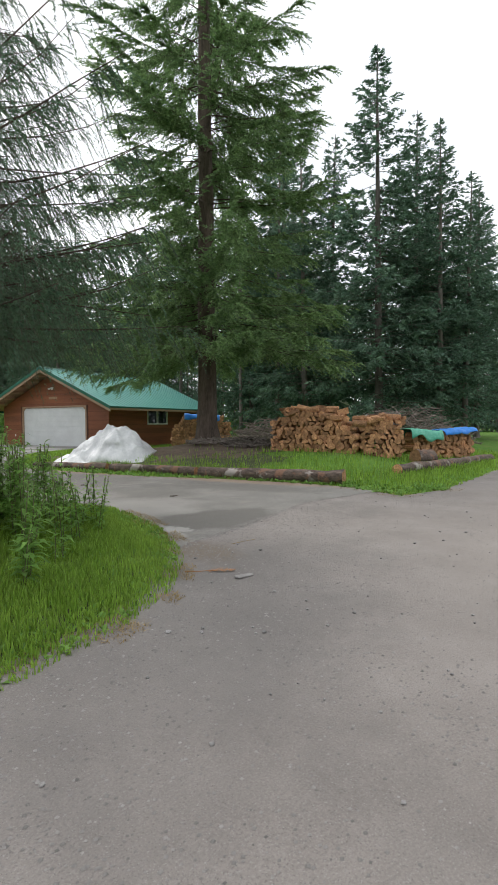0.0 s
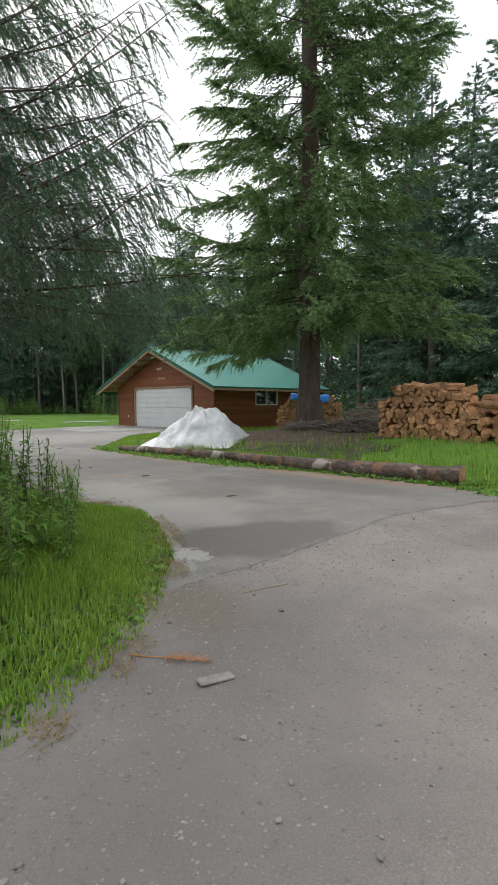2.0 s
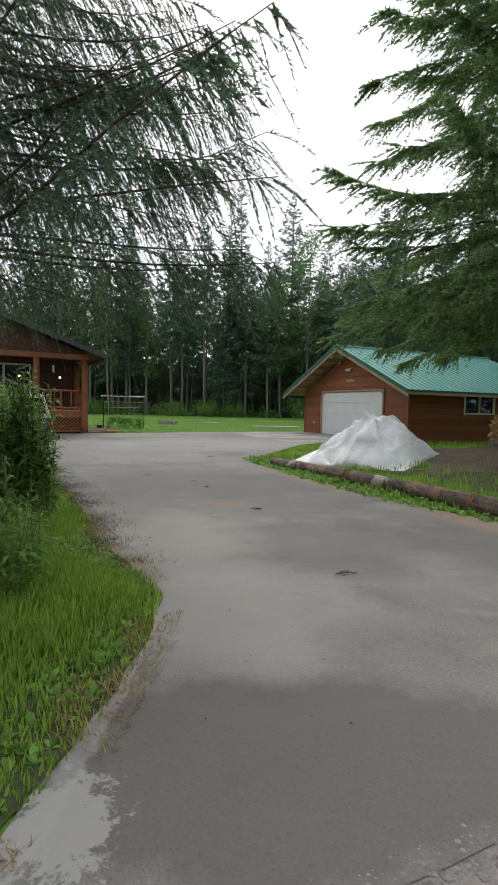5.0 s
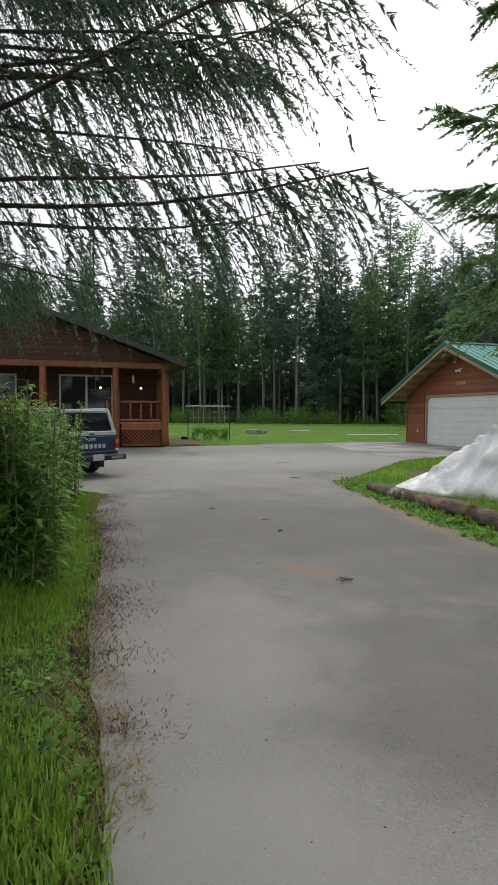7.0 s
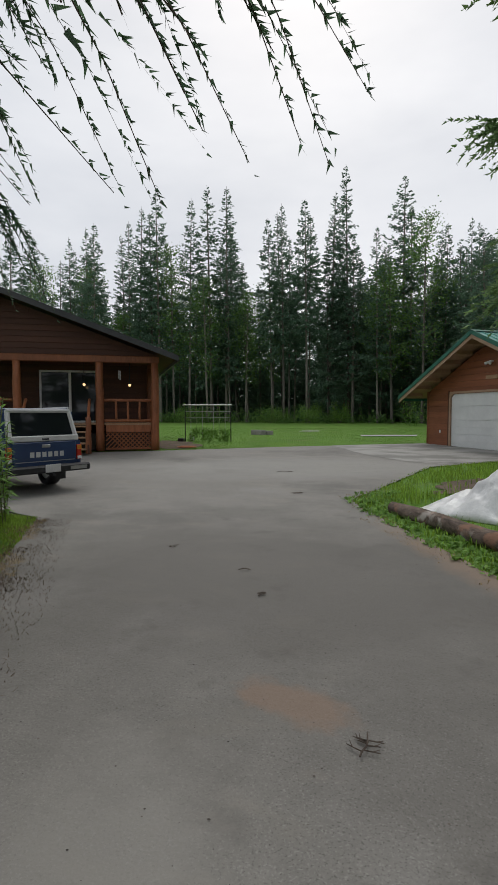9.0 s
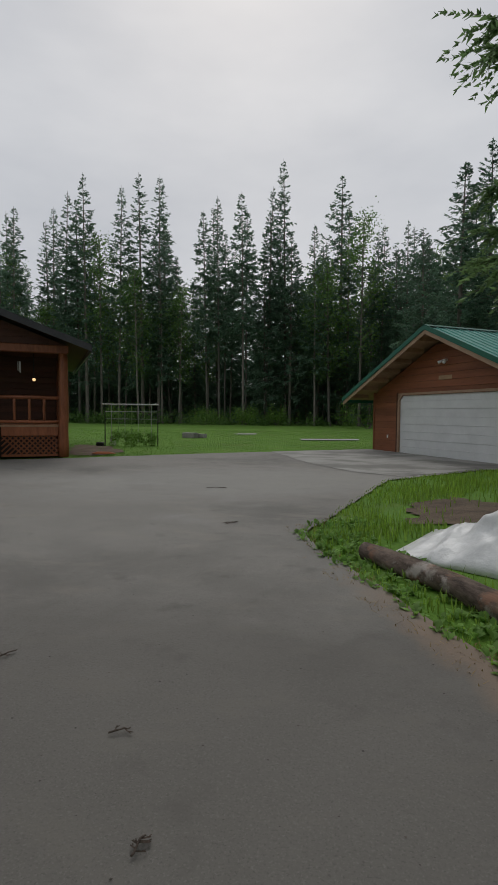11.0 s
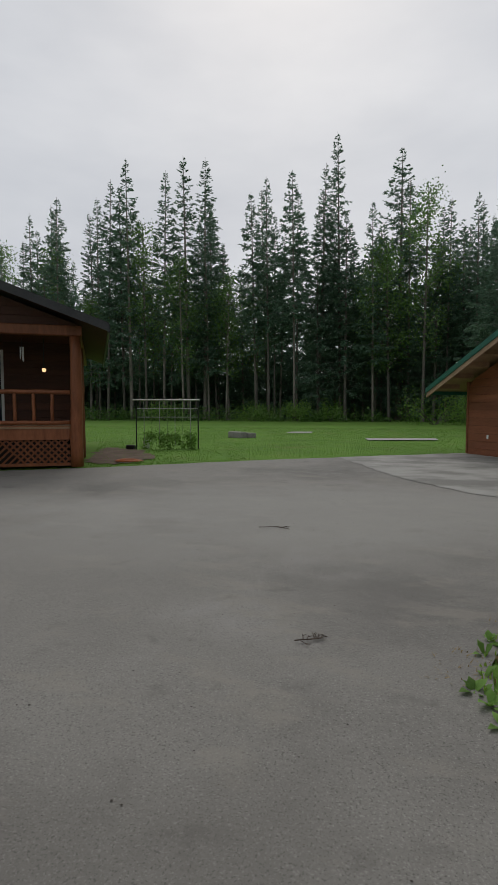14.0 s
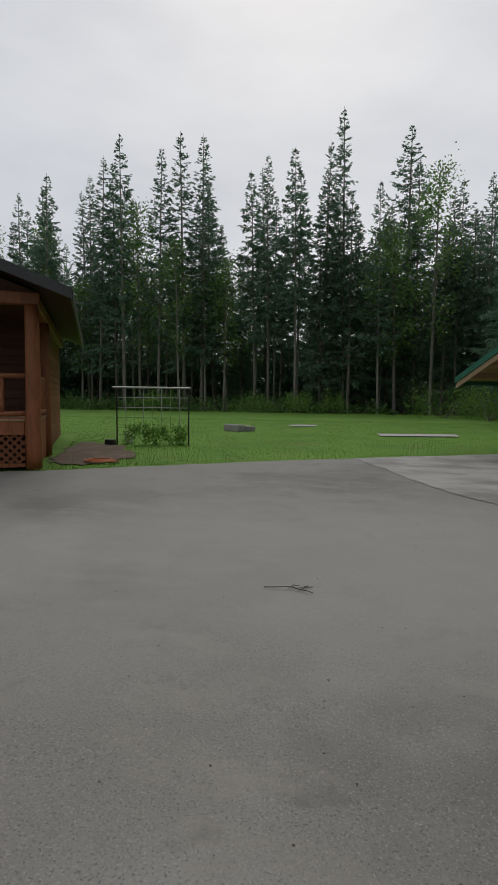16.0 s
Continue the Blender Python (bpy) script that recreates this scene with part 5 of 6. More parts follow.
# ---- white sheeting over a heap ----
def build_covered_heap():
    nu, nv = 84, 60
    V = []
    for j in range(nv):
        for i in range(nu):
            u, v = i / (nu - 1) * 2 - 1, j / (nv - 1) * 2 - 1
            x, y = u * 1.72, v * (0.55 + 0.42 * (u + 1) / 2)
            prof = float(np.interp(u, (-1, -0.85, -0.45, -0.05, 0.2, 0.45, 0.72, 0.92, 1), (0.0, 0.14, 0.52, 0.98, 1.24, 1.20, 0.88, 0.42, 0.0)))
            across = max(0.0, 1 - abs(v) ** 1.7)
            z = prof * across ** 0.62
            rim = min(1.0, z * 3)
            # stiff folds that fan out from the top, and flat facets between sharp creases
            ang = math.atan2(y + 0.1, x - 0.5)
            far = math.hypot(x - 0.5, y)
            fan = abs(math.sin(ang * 3.1 + 0.9 * noise.noise(Vector((x, y, 2))))) * 0.20 * min(1.0, far * 1.3, z * 1.1)
            facet = abs(noise.noise(Vector((x * 0.9 + y * 0.8, y * 1.2 - x * 0.4, 3)))) * 0.34 + abs(noise.noise(Vector((x * 2.4 - y * 1.8, y * 1.6 + x, 9)))) * 0.16
            small = abs(noise.noise(Vector((x * 6 + y * 3, y * 7 - x * 2, 1)))) * 0.03
            z = max(0.0, z - (fan + facet + small) * rim)
            V.append((x + 0.05 * noise.noise(Vector((x * 2, y * 2, 7))) * rim, y + 0.10 * noise.noise(Vector((x * 1.5, y, z * 3))) * rim, z))
    F = []
    for j in range(nv - 1):
        for i in range(nu - 1):
            a, b, c, d = j * nu + i, j * nu + i + 1, (j + 1) * nu + i + 1, (j + 1) * nu + i
            F += [(a, b, c), (a, c, d)] if (i + j) % 2 else [(a, b, d), (b, c, d)]
    V = np.array(V)
    cx, cy, turn = 5.5, 17.45, -38
    co, si = math.cos(radians(turn)), math.sin(radians(turn))
    V[:, 2] += height(cx + V[:, 0] * co - V[:, 1] * si, cy + V[:, 0] * si + V[:, 1] * co)
    ob = raw("white_tarp", V, F, M_TARP)
    ob.matrix_world = pose(cx, cy, 0, 0, 0, turn)
    so = ob.modifiers.new("thickness", "SOLIDIFY")
    so.thickness = 0.01
    return tagged(ob, "heap under crumpled whitish plastic sheeting on the grass", "tarp")


build_covered_heap()


# ---- pickup with a canopy ----
def build_truck():
    body_paint = material("dark_blue_car_paint", (0.012, 0.028, 0.085), (0.02, 0.045, 0.12), 3, 0.3, 0.02, 60, spec=0.6)
    canopy_paint = material("white_canopy_gelcoat", (0.45, 0.45, 0.44), (0.58, 0.58, 0.57), 3, 0.4, 0.03, 50)
    steel = material("dull_chrome", (0.35, 0.35, 0.36), (0.5, 0.5, 0.5), 6, 0.35, 0.1, 40, metal=0.9)
    red = material("red_lamp_lens", (0.35, 0.02, 0.015), (0.5, 0.04, 0.02), 6, 0.2, 0.05, 60)
    amber = material("amber_lamp_lens", (0.5, 0.16, 0.02), (0.65, 0.25, 0.04), 6, 0.2, 0.05, 60)
    clear = material("pale_lamp_lens", (0.5, 0.5, 0.5), (0.65, 0.65, 0.65), 6, 0.2, 0.05, 60)
    t = empty("pickup_truck", pose(-2.95, 18.4, ground_z(-2.95, 18.4) + 0.02, 0, 0, 67), "dark blue older pickup truck with a white-framed canopy", "truck")
    W, L = 0.8, 4.45
    # lower body, side profile in y and z, extruded across
    def slab(name, outline, x0, x1, mat, parent, bev=0.02, label=""):
        bm = bmesh.new()
        a = [bm.verts.new((x0, y, z)) for y, z in outline]
        b = [bm.verts.new((x1, y, z)) for y, z in outline]
        n = len(outline)
        bm.faces.new(a)
        bm.faces.new(list(reversed(b)))
        for i in range(n):
            bm.faces.new((a[(i + 1) % n], a[i], b[i], b[(i + 1) % n]))
        bmesh.ops.recalc_face_normals(bm, faces=bm.faces)
        if bev:
            bmesh.ops.bevel(bm, geom=list(bm.edges), offset=bev, segments=2, affect="EDGES")
        return part(name, bm, mat, parent, label)
    def arch(c, r=0.37):
        return [(c + r * math.cos(a), 0.34 + r * math.sin(a)) for a in np.linspace(0, math.pi, 9)][::-1]
    outline = [(0.0, 0.46)] + arch(0.98) + [(1.5, 0.40)] + arch(3.55) + [(4.4, 0.42), (4.45, 0.72), (4.35, 0.90), (3.15, 0.98), (0.0, 1.0)]
    body = slab("body", outline, -W, W, body_paint, t, 0.025)
    slab("cab", [(2.0, 0.98), (3.1, 0.98), (2.55, 1.52), (2.05, 1.54)], -W + 0.06, W - 0.06, body_paint, t, 0.04)
    part("side_window", abox(-W + 0.05, 2.12, 1.06, -W + 0.062, 2.75, 1.45), M_GLASS, t)
    can = slab("canopy", [(0.06, 0.99), (1.98, 0.99), (1.98, 1.60), (0.32, 1.63), (0.22, 1.60)], -W + 0.03, W - 0.03, body_paint, t, 0.05, "dark canopy with a white rear frame")
    for s in (-1, 1):
        part("canopy_window", abox(s * (W - 0.032), 0.45, 1.14, s * (W - 0.02), 1.85, 1.48, bevel=0.004), M_GLASS, can)
        bm = bmesh.new()
        tube(bm, (s * (W - 0.10), 0.03, 1.01), (s * (W - 0.16), 0.20, 1.58), 0.055, 0.045, 6)
        part("hatch_frame", bm, canopy_paint, can)
        part("roof_rail", rod((s * (W - 0.09), 0.3, 1.64), (s * (W - 0.09), 1.95, 1.62), 0.022, 0.022, 6), canopy_paint, can)
    bm = bmesh.new()
    tube(bm, (-W + 0.14, 0.20, 1.58), (W - 0.14, 0.20, 1.58), 0.045, 0.045, 6)
    part("hatch_frame", bm, canopy_paint, can)
    part("hatch_sill", abox(-W + 0.06, -0.015, 0.99, W - 0.06, 0.06, 1.10, bevel=0.015), canopy_paint, can, "white lower hatch rail")
    bm = bmesh.new()
    vs = [bm.verts.new(v) for v in ((-W + 0.15, 0.045, 1.10), (W - 0.15, 0.045, 1.10), (W - 0.2, 0.185, 1.55), (-W + 0.2, 0.185, 1.55))]
    bm.faces.new(vs)
    bmesh.ops.solidify(bm, geom=list(bm.faces), thickness=0.01)
    part("hatch_glass", bm, M_GLASS, can)
    part("hatch_handle", abox(-0.07, -0.035, 1.02, 0.07, -0.014, 1.05, bevel=0.006), M_BLACK, can)
    gate = part("tailgate", abox(-W + 0.13, -0.03, 0.52, W - 0.13, 0.0, 0.98, bevel=0.015), body_paint, t)
    part("tailgate_handle", abox(-0.09, -0.045, 0.87, 0.09, -0.03, 0.93, bevel=0.008), steel, gate)
    for i in range(6):
        x = -0.33 + i * 0.125
        part("marking", abox(x, -0.034, 0.69, x + 0.085, -0.0305, 0.79), canopy_paint, gate, "plain white letter-sized block")
    part("pinstripe", abox(-W + 0.18, -0.034, 0.60, W - 0.18, -0.0305, 0.615), steel, gate)
    for s in (-1, 1):
        lamp = part("tail_light", abox(s * (W - 0.115), -0.035, 0.60, s * (W - 0.01), 0.01, 0.90, bevel=0.01), red, t, "tall red tail light")
        part("turn_lens", abox(s * (W - 0.11), -0.04, 0.80, s * (W - 0.015), -0.0355, 0.89), amber, lamp)
        part("reverse_lens", abox(s * (W - 0.11), -0.04, 0.61, s * (W - 0.015), -0.0355, 0.67), clear, lamp)
    bump = part("bumper", abox(-W - 0.05, -0.26, 0.40, W + 0.05, -0.06, 0.54, bevel=0.03), M_BLACK, t, "black step bumper")
    part("step_plate", abox(W - 0.42, -0.266, 0.43, W - 0.05, -0.2605, 0.50), steel, bump)
    part("licence_plate", abox(-0.16, -0.275, 0.41, 0.16, -0.262, 0.56, bevel=0.004), canopy_paint, bump)
    part("hitch", rod((0.0, -0.3, 0.36), (0.0, -0.05, 0.38), 0.03, 0.03, 8), M_BLACK, bump)
    for x, y in ((-W + 0.13, 0.98), (W - 0.13, 0.98), (-W + 0.13, 3.55), (W - 0.13, 3.55)):
        bm = bmesh.new()
        sg = 22
        prof = ((-0.11, 0.20), (-0.12, 0.28), (-0.09, 0.34), (0.09, 0.34), (0.12, 0.28), (0.11, 0.20))
        rings = [[bm.verts.new((x + px, y + pr * math.cos(6.2832 * k / sg), 0.34 + pr * math.sin(6.2832 * k / sg))) for k in range(sg)] for px, pr in prof]
        for a in range(len(rings)):
            b = (a + 1) % len(rings)
            for k in range(sg):
                bm.faces.new((rings[a][k], rings[a][(k + 1) % sg], rings[b][(k + 1) % sg], rings[b][k]))
        bmesh.ops.recalc_face_normals(bm, faces=bm.faces)
        wheel = part("wheel", bm, M_BLACK, t, "black tyre", smooth=True)
        part("rim", rod((x - 0.08, y, 0.34), (x + 0.08, y, 0.34), 0.205, 0.205, 18), steel, wheel)
    for s in (-1, 1):
        part("mud_flap", abox(s * (W - 0.26), 0.52, 0.16, s * (W - 0.03), 0.54, 0.50), M_BLACK, t)
    part("rear_axle", rod((-W + 0.2, 0.98, 0.34), (W - 0.2, 0.98, 0.34), 0.05, 0.05, 8), M_BLACK, t)
    part("underbody", abox(-W + 0.3, 0.2, 0.36, W - 0.3, 4.2, 0.5), M_BLACK, t)
    return t


build_truck()


# ---- garden trellis and odds on the lawn ----
def build_trellis():
    wire = material("galvanised_wire", (0.35, 0.35, 0.34), (0.5, 0.5, 0.48), 6, 0.5, 0.1, 40, metal=0.4)
    cord = material("green_garden_net", (0.18, 0.30, 0.10), (0.30, 0.42, 0.16), 6, 0.7, 0.1, 40)
    L = 2.16
    z = ground_z(-5.9, 33.0)
    t = empty("trellis", pose(-5.9, 33.0, z, 0, 0, 13.4), "wire garden trellis with a pale top bar on thin posts", "trellis")
    for x in (0, L):
        part("post", rod((x, 0, -0.05), (x, 0, 1.72), 0.022, 0.02, 8), M_BLACK, t)
    part("top_bar", rod((-0.12, 0, 1.72), (L + 0.05, 0, 1.72), 0.028, 0.028, 8), wire, t)
    for i in range(1, 5):
        part("wire", rod((0, 0, 1.72 - i * 0.30), (L, 0, 1.72 - i * 0.30), 0.012 if i < 3 else 0.008, None, 6), wire if i < 3 else cord, t)
    for i in range(1, 8):
        part("wire", rod((L * i / 8, 0, 0.15), (L * i / 8, 0, 1.72), 0.011, None, 6), wire if i % 2 else cord, t)
    return t


build_trellis()
rv = np.random.default_rng(4)
vx = rv.uniform(-5.8, -3.9, 60)
vy = 33.0 + (vx + 5.9) * 0.24 + rv.normal(0, 0.12, 60)
leaf_cloud("pea_vines", np.c_[vx, vy, height(vx, vy) + rv.uniform(0.05, 0.55, 60)], np.full((60, 3), 0.14), 26, 0.05, M_WEED, 5, "green vines climbing the foot of the wire trellis", "vines")
bm = rod((0, 0, 0), (0, 0, 0.28), 0.11, 0.14, 14)
tagged(part("bucket", bm, M_TRIMWHITE), "white plastic bucket on the grass by the trellis", "bucket").matrix_world = pose(-5.75, 33.5, ground_z(-5.75, 33.5) + 0.2)
bpy.data.objects["bucket"].location.z = ground_z(-5.75, 33.5)
tagged(part("feed_tub", abox(-0.14, -0.1, 0, 0.14, 0.1, 0.16, bevel=0.02), M_BLACK), "small black plastic tub on the grass by the trellis", "tub").matrix_world = pose(-6.05, 32.85, ground_z(-6.05, 32.85))
M_BLOCK = material("grey_block", (0.20, 0.19, 0.18), (0.34, 0.32, 0.30), 5, 0.9, 0.4, 30)
for x, y, s in ((-4.2, 40.5, 1.0), (-3.7, 40.7, 0.8), (7.5, 44, 1.0), (8.4, 43.6, 0.9)):
    ob = part("stone_block", abox(-0.45 * s, -0.2 * s, -0.03, 0.45 * s, 0.2 * s, 0.28 * s, bevel=0.03), M_BLOCK)
    ob.matrix_world = pose(x, y, ground_z(x, y), 0, 0, x * 7)
    tagged(ob, "grey concrete block lying on the lawn", "block", "blocks on the lawn")
sheet("concrete_pad", [(1.95, 39.3), (4.9, 40.0), (4.9, 41.2), (1.8, 40.6)], M_PALE, 0.03, 0.4, 0.02, "pale flat concrete pad in the lawn", "slab", 10)
sheet("bare_patch", [(-2.6, 45), (-1.2, 45.2), (-1.2, 46.6), (-2.5, 46.4)], M_PALE, 0.03, 0.4, 0.06, "small pale bare patch in the lawn", "slab", 11)
sheet("garden_bed", [(-5.4, 28.6), (-4.2, 28.3), (-4.0, 30.4), (-6.0, 33.0), (-7.4, 33.5)], M_LITTER, 0.012, 0.4, 0.1, "weedy brown garden bed beside the porch", "soil", 12)
hose = bpy.data.curves.new("garden_hose", "CURVE")
hose.dimensions, hose.bevel_depth = "3D", 0.014
sp = hose.splines.new("POLY")
sp.points.add(60)
for i in range(61):
    a = i * 0.42
    sp.points[i].co = (-4.2 + 0.4 * math.cos(a) * (1 - i / 140), 28.9 + 0.28 * math.sin(a) * (1 - i / 140), ground_z(-4.2, 28.9) + 0.045 + 0.0007 * i, 1)
ho = new("garden_hose", hose)
hose.materials.append(material("orange_rubber", (0.35, 0.09, 0.03), (0.5, 0.15, 0.05), 6, 0.5, 0.1, 40))
tagged(ho, "coiled orange hose on the ground beside the porch", "hose")


# distant shed seen between the trunks
def build_shed(x, y, turn):
    s = empty("shed", pose(x, y, ground_z(x, y), 0, 0, turn), "small pale shed far off among the trees", "shed")
    part("wall", abox(-1.6, -1.2, -0.1, 1.6, 1.2, 1.6), M_TRIMWHITE, s)
    part("roof", prism(bmesh.new(), [(-1.9, 1.6), (0, 2.4), (1.9, 1.6), (1.9, 1.68), (0, 2.5), (-1.9, 1.68)], -1.5, 1.5), M_TRIMWHITE, s)
    part("door", abox(-0.4, -1.24, 0, 0.4, -1.2, 1.5), M_BLOCK, s)


build_shed(28.5, 30.5, -40)


# ---- grass, weeds and loose things ----
def blades(name, x, y, h, width, mat, seed, label, lean=0.45):
    rng = np.random.default_rng(seed)
    n = len(x)
    z = height(x, y) - 0.01
    a = rng.uniform(0, 2 * np.pi, n)
    side = np.stack([np.cos(a), np.sin(a), np.zeros(n)], 1)
    b = a + rng.uniform(0.8, 2.2, n)
    tip = np.stack([np.cos(b), np.sin(b), np.zeros(n)], 1) * (rng.uniform(0.1, 1.0, n) * lean * h)[:, None]
    base = np.stack([x, y, z], 1)
    mid = base + tip * 0.35
    mid[:, 2] += h * 0.6
    end = base + tip
    end[:, 2] += h * rng.uniform(0.85, 1.0, n)
    w = (width * rng.uniform(0.6, 1.3, n))[:, None] * side
    V = np.stack([base - w, base + w, mid + w * 0.8, mid - w * 0.8, end], 1).reshape(-1, 3)
    i = np.arange(n)[:, None] * 5
    F = np.concatenate([i + np.array([[0, 1, 2]]), i + np.array([[0, 2, 3]]), i + np.array([[3, 2, 4]])])
    return tagged(raw(name, V, F, mat), label, "grass", kind="stuff")


def scatter(x0, y0, x1, y1, n, poly, dmin, dmax, seed):
    rng = np.random.default_rng(seed)
    x, y = rng.uniform(x0, x1, n), rng.uniform(y0, y1, n)
    d = inside_distance(x, y, poly)
    k = (d > dmin) & (d < dmax)
    return x[k], y[k], d[k]


def clumpy(x, y, s=1.3):
    return np.array([noise.noise(Vector((a * s, b * s, 0.3))) for a, b in zip(x, y)])


x, y, d = scatter(-2.6, 2.3, 3.2, 16.3, 400000, VERGE, -0.03, 3.4, 1)
c = clumpy(x, y)
keep = np.random.default_rng(2).uniform(0, 1, len(x)) < np.clip(0.6 + c * 0.5, 0.15, 1) * np.where(d < 0.12, 0.5, 1)
x, y, d, c = x[keep], y[keep], d[keep], c[keep]
blades("verge_grass", x, y, (0.07 + 0.11 * ramp01(d / 1.0) + 0.2 * ramp01((d - 0.9) / 1.6)) * (1 + 0.6 * c), 0.0055, M_BLADE, 3, "lush green grass on the verge between road and drive")
x, y, d = scatter(-3.0, 2.2, 3.3, 16.5, 260000, VERGE, -0.18, 0.22, 5)
k = clumpy(x, y, 2.2) > 0.0
blades("dry_edge_grass", x[k], y[k], np.full(k.sum(), 0.05), 0.003, M_STRAW, 6, "straw-coloured dry grass along the verge edge", 2.2)
x, y, d = scatter(-2, 9.3, 3.2, 16.3, 260000, VERGE, -0.55, 0.1, 16)
k = np.random.default_rng(17).uniform(0, 1, len(x)) < np.exp(d / 0.2) * np.clip(0.5 + clumpy(x, y, 1.8), 0, 1)
blades("swept_needles", x[k], y[k], np.full(k.sum(), 0.05), 0.004, M_LITTER, 18, "dark brown needles and litter swept along the drive edge", 1.6)
x, y, d = scatter(2.5, 6.6, 20, 27, 150000, MOUND, -0.08, 7.0, 7)
rk = np.random.default_rng(8).uniform(0, 1, len(x))
near = np.where(d < 1.7, 1.0, 0.30)
near *= np.where((np.hypot(x - 9.3, y - 17) < 2.6) | (np.hypot(x - 5.1, y - 20.2) < 1.2), 0.08, 1)
near *= np.where(inside_distance(x, y, np.array([(3.6, 18.3), (5.0, 16.4), (7.3, 16.2), (7.3, 18.4), (4.5, 18.8)])) > 0, 0.05, 1)
k = rk < near * np.clip(0.65 + clumpy(x, y) * 0.7, 0.1, 1)
x, y, d = x[k], y[k], d[k]
blades("bank_grass", x, y, (0.06 + 0.09 * ramp01(d / 0.8)) * np.random.default_rng(9).uniform(0.6, 1.4, len(x)), 0.008, M_BLADE, 10, "rough green grass round the logs and firewood")
x, y, d = scatter(2.2, 6.6, 10, 20, 60000, MOUND, -0.35, 0.1, 11)
k = (clumpy(x, y, 1.7) > 0.02) & (np.random.default_rng(1).uniform(0, 1, len(x)) < 0.7)
blades("needle_litter", x[k], y[k], np.full(k.sum(), 0.05), 0.004, M_STRAW, 12, "rust-coloured needles swept along the drive edge", 1.6)
rl = np.random.default_rng(13)
x, y = rl.uniform(-22, 14, 90000), 27 + 26 * rl.uniform(0, 1, 90000) ** 1.6
k = (inside_distance(x, y, np.array(DRIVE)) < -0.05) & (inside_distance(x, y, np.array([(-16, 22.0), (-4.9, 28.0), (-9, 36), (-20, 30)])) < 0) & (inside_distance(x, y, np.array([(5, 33.6), (9, 26.6), (16.5, 30.8), (12.5, 38)])) < 0)
blades("lawn_grass", x[k], y[k], rl.uniform(0.02, 0.045, k.sum()), 0.008, M_LAWN, 14, "short bright green lawn grass")


def broad_weeds(name, x, y, per, size, seed, label):
    """Low rosettes of broad leaves: each leaf a bent lance of four faces."""
    rng = np.random.default_rng(seed)
    n = len(x)
    bx, by = np.repeat(x, per), np.repeat(y, per)
    m = n * per
    a = rng.uniform(0, 6.283, m)
    e = rng.uniform(0.3, 1.2, m)
    L = size * rng.uniform(0.5, 1.2, m)
    out = np.stack([np.cos(a) * np.cos(e), np.sin(a) * np.cos(e), np.sin(e)], 1)
    side = np.stack([-np.sin(a), np.cos(a), np.zeros(m)], 1)
    b = np.stack([bx, by, height(bx, by)], 1)
    mid = b + out * (L * 0.55)[:, None]
    tip = b + out * L[:, None]
    tip[:, 2] -= 0.25 * L
    w = side * (L * 0.2)[:, None]
    V = np.stack([b - w * 0.15, b + w * 0.15, mid + w, mid - w, tip], 1).reshape(-1, 3)
    i = np.arange(m)[:, None] * 5
    F = np.concatenate([i + np.array([[0, 1, 2]]), i + np.array([[0, 2, 3]]), i + np.array([[3, 2, 4]])])
    return tagged(raw(name, V, F, M_WEED), label, "weeds", kind="stuff")


x, y, d = scatter(2.5, 6.8, 10, 20, 5200, MOUND, -0.1, 0.75, 21)
broad_weeds("dock_leaves", x, y, 7, 0.12, 22, "broad bright green leaves along the logs")
x, y, d = scatter(-2, 2.8, 3, 15, 7000, VERGE, 0.05, 3.0, 23)
broad_weeds("low_weeds", x, y, 6, 0.085, 24, "low broad-leaved weeds in the verge grass")


def weed_plant(seed, h):
    """A tall leafy stalk with narrow leaves all the way up."""
    rng = np.random.default_rng(seed)
    ob = empty("tall_weed", pose(0, 0, 0), "tall leafy green weed stalk on the grass verge", "weed", "weeds on the verge")
    bm = bmesh.new()
    V, F = [], []
    for s in range(3):
        lean = rng.normal(0, 0.12, 2)
        off = rng.normal(0, 0.06, 2)
        hh = h * rng.uniform(0.75, 1.0)
        pts = [Vector((off[0] + lean[0] * t * hh * t, off[1] + lean[1] * t * hh * t, hh * t - 0.03)) for t in np.linspace(0, 1, 6)]
        for p, q in zip(pts[:-1], pts[1:]):
            tube(bm, p, q, 0.006, 0.005, 5)
        n = int(34 * hh)
        for i in range(n):
            t = 0.12 + 0.88 * i / n
            c = np.array([off[0] + lean[0] * t * t * hh, off[1] + lean[1] * t * t * hh, hh * t])
            a = i * 2.4 + rng.uniform(-0.3, 0.3)
            L = (0.10 + 0.10 * math.sin(math.pi * min(1, t * 1.05))) * rng.uniform(0.8, 1.25)
            e = rng.uniform(-0.1, 0.7)
            o = np.array([math.cos(a) * math.cos(e), math.sin(a) * math.cos(e), math.sin(e)])
            w = np.array([-math.sin(a), math.cos(a), 0]) * L * 0.13
            k = len(V)
            V += [c - w * 0.3, c + w * 0.3, c + o * L * 0.45 + w, c + o * L * 0.45 - w, c + o * L - np.array([0, 0, L * 0.3])]
            F += [(k, k + 1, k + 2), (k, k + 2, k + 3), (k + 3, k + 2, k + 4)]
    tagged(part("stem", bm, M_STEM, ob), kind="stuff")
    tagged(raw("foliage", V, F, M_WEED, ob), kind="stuff")
    return ob


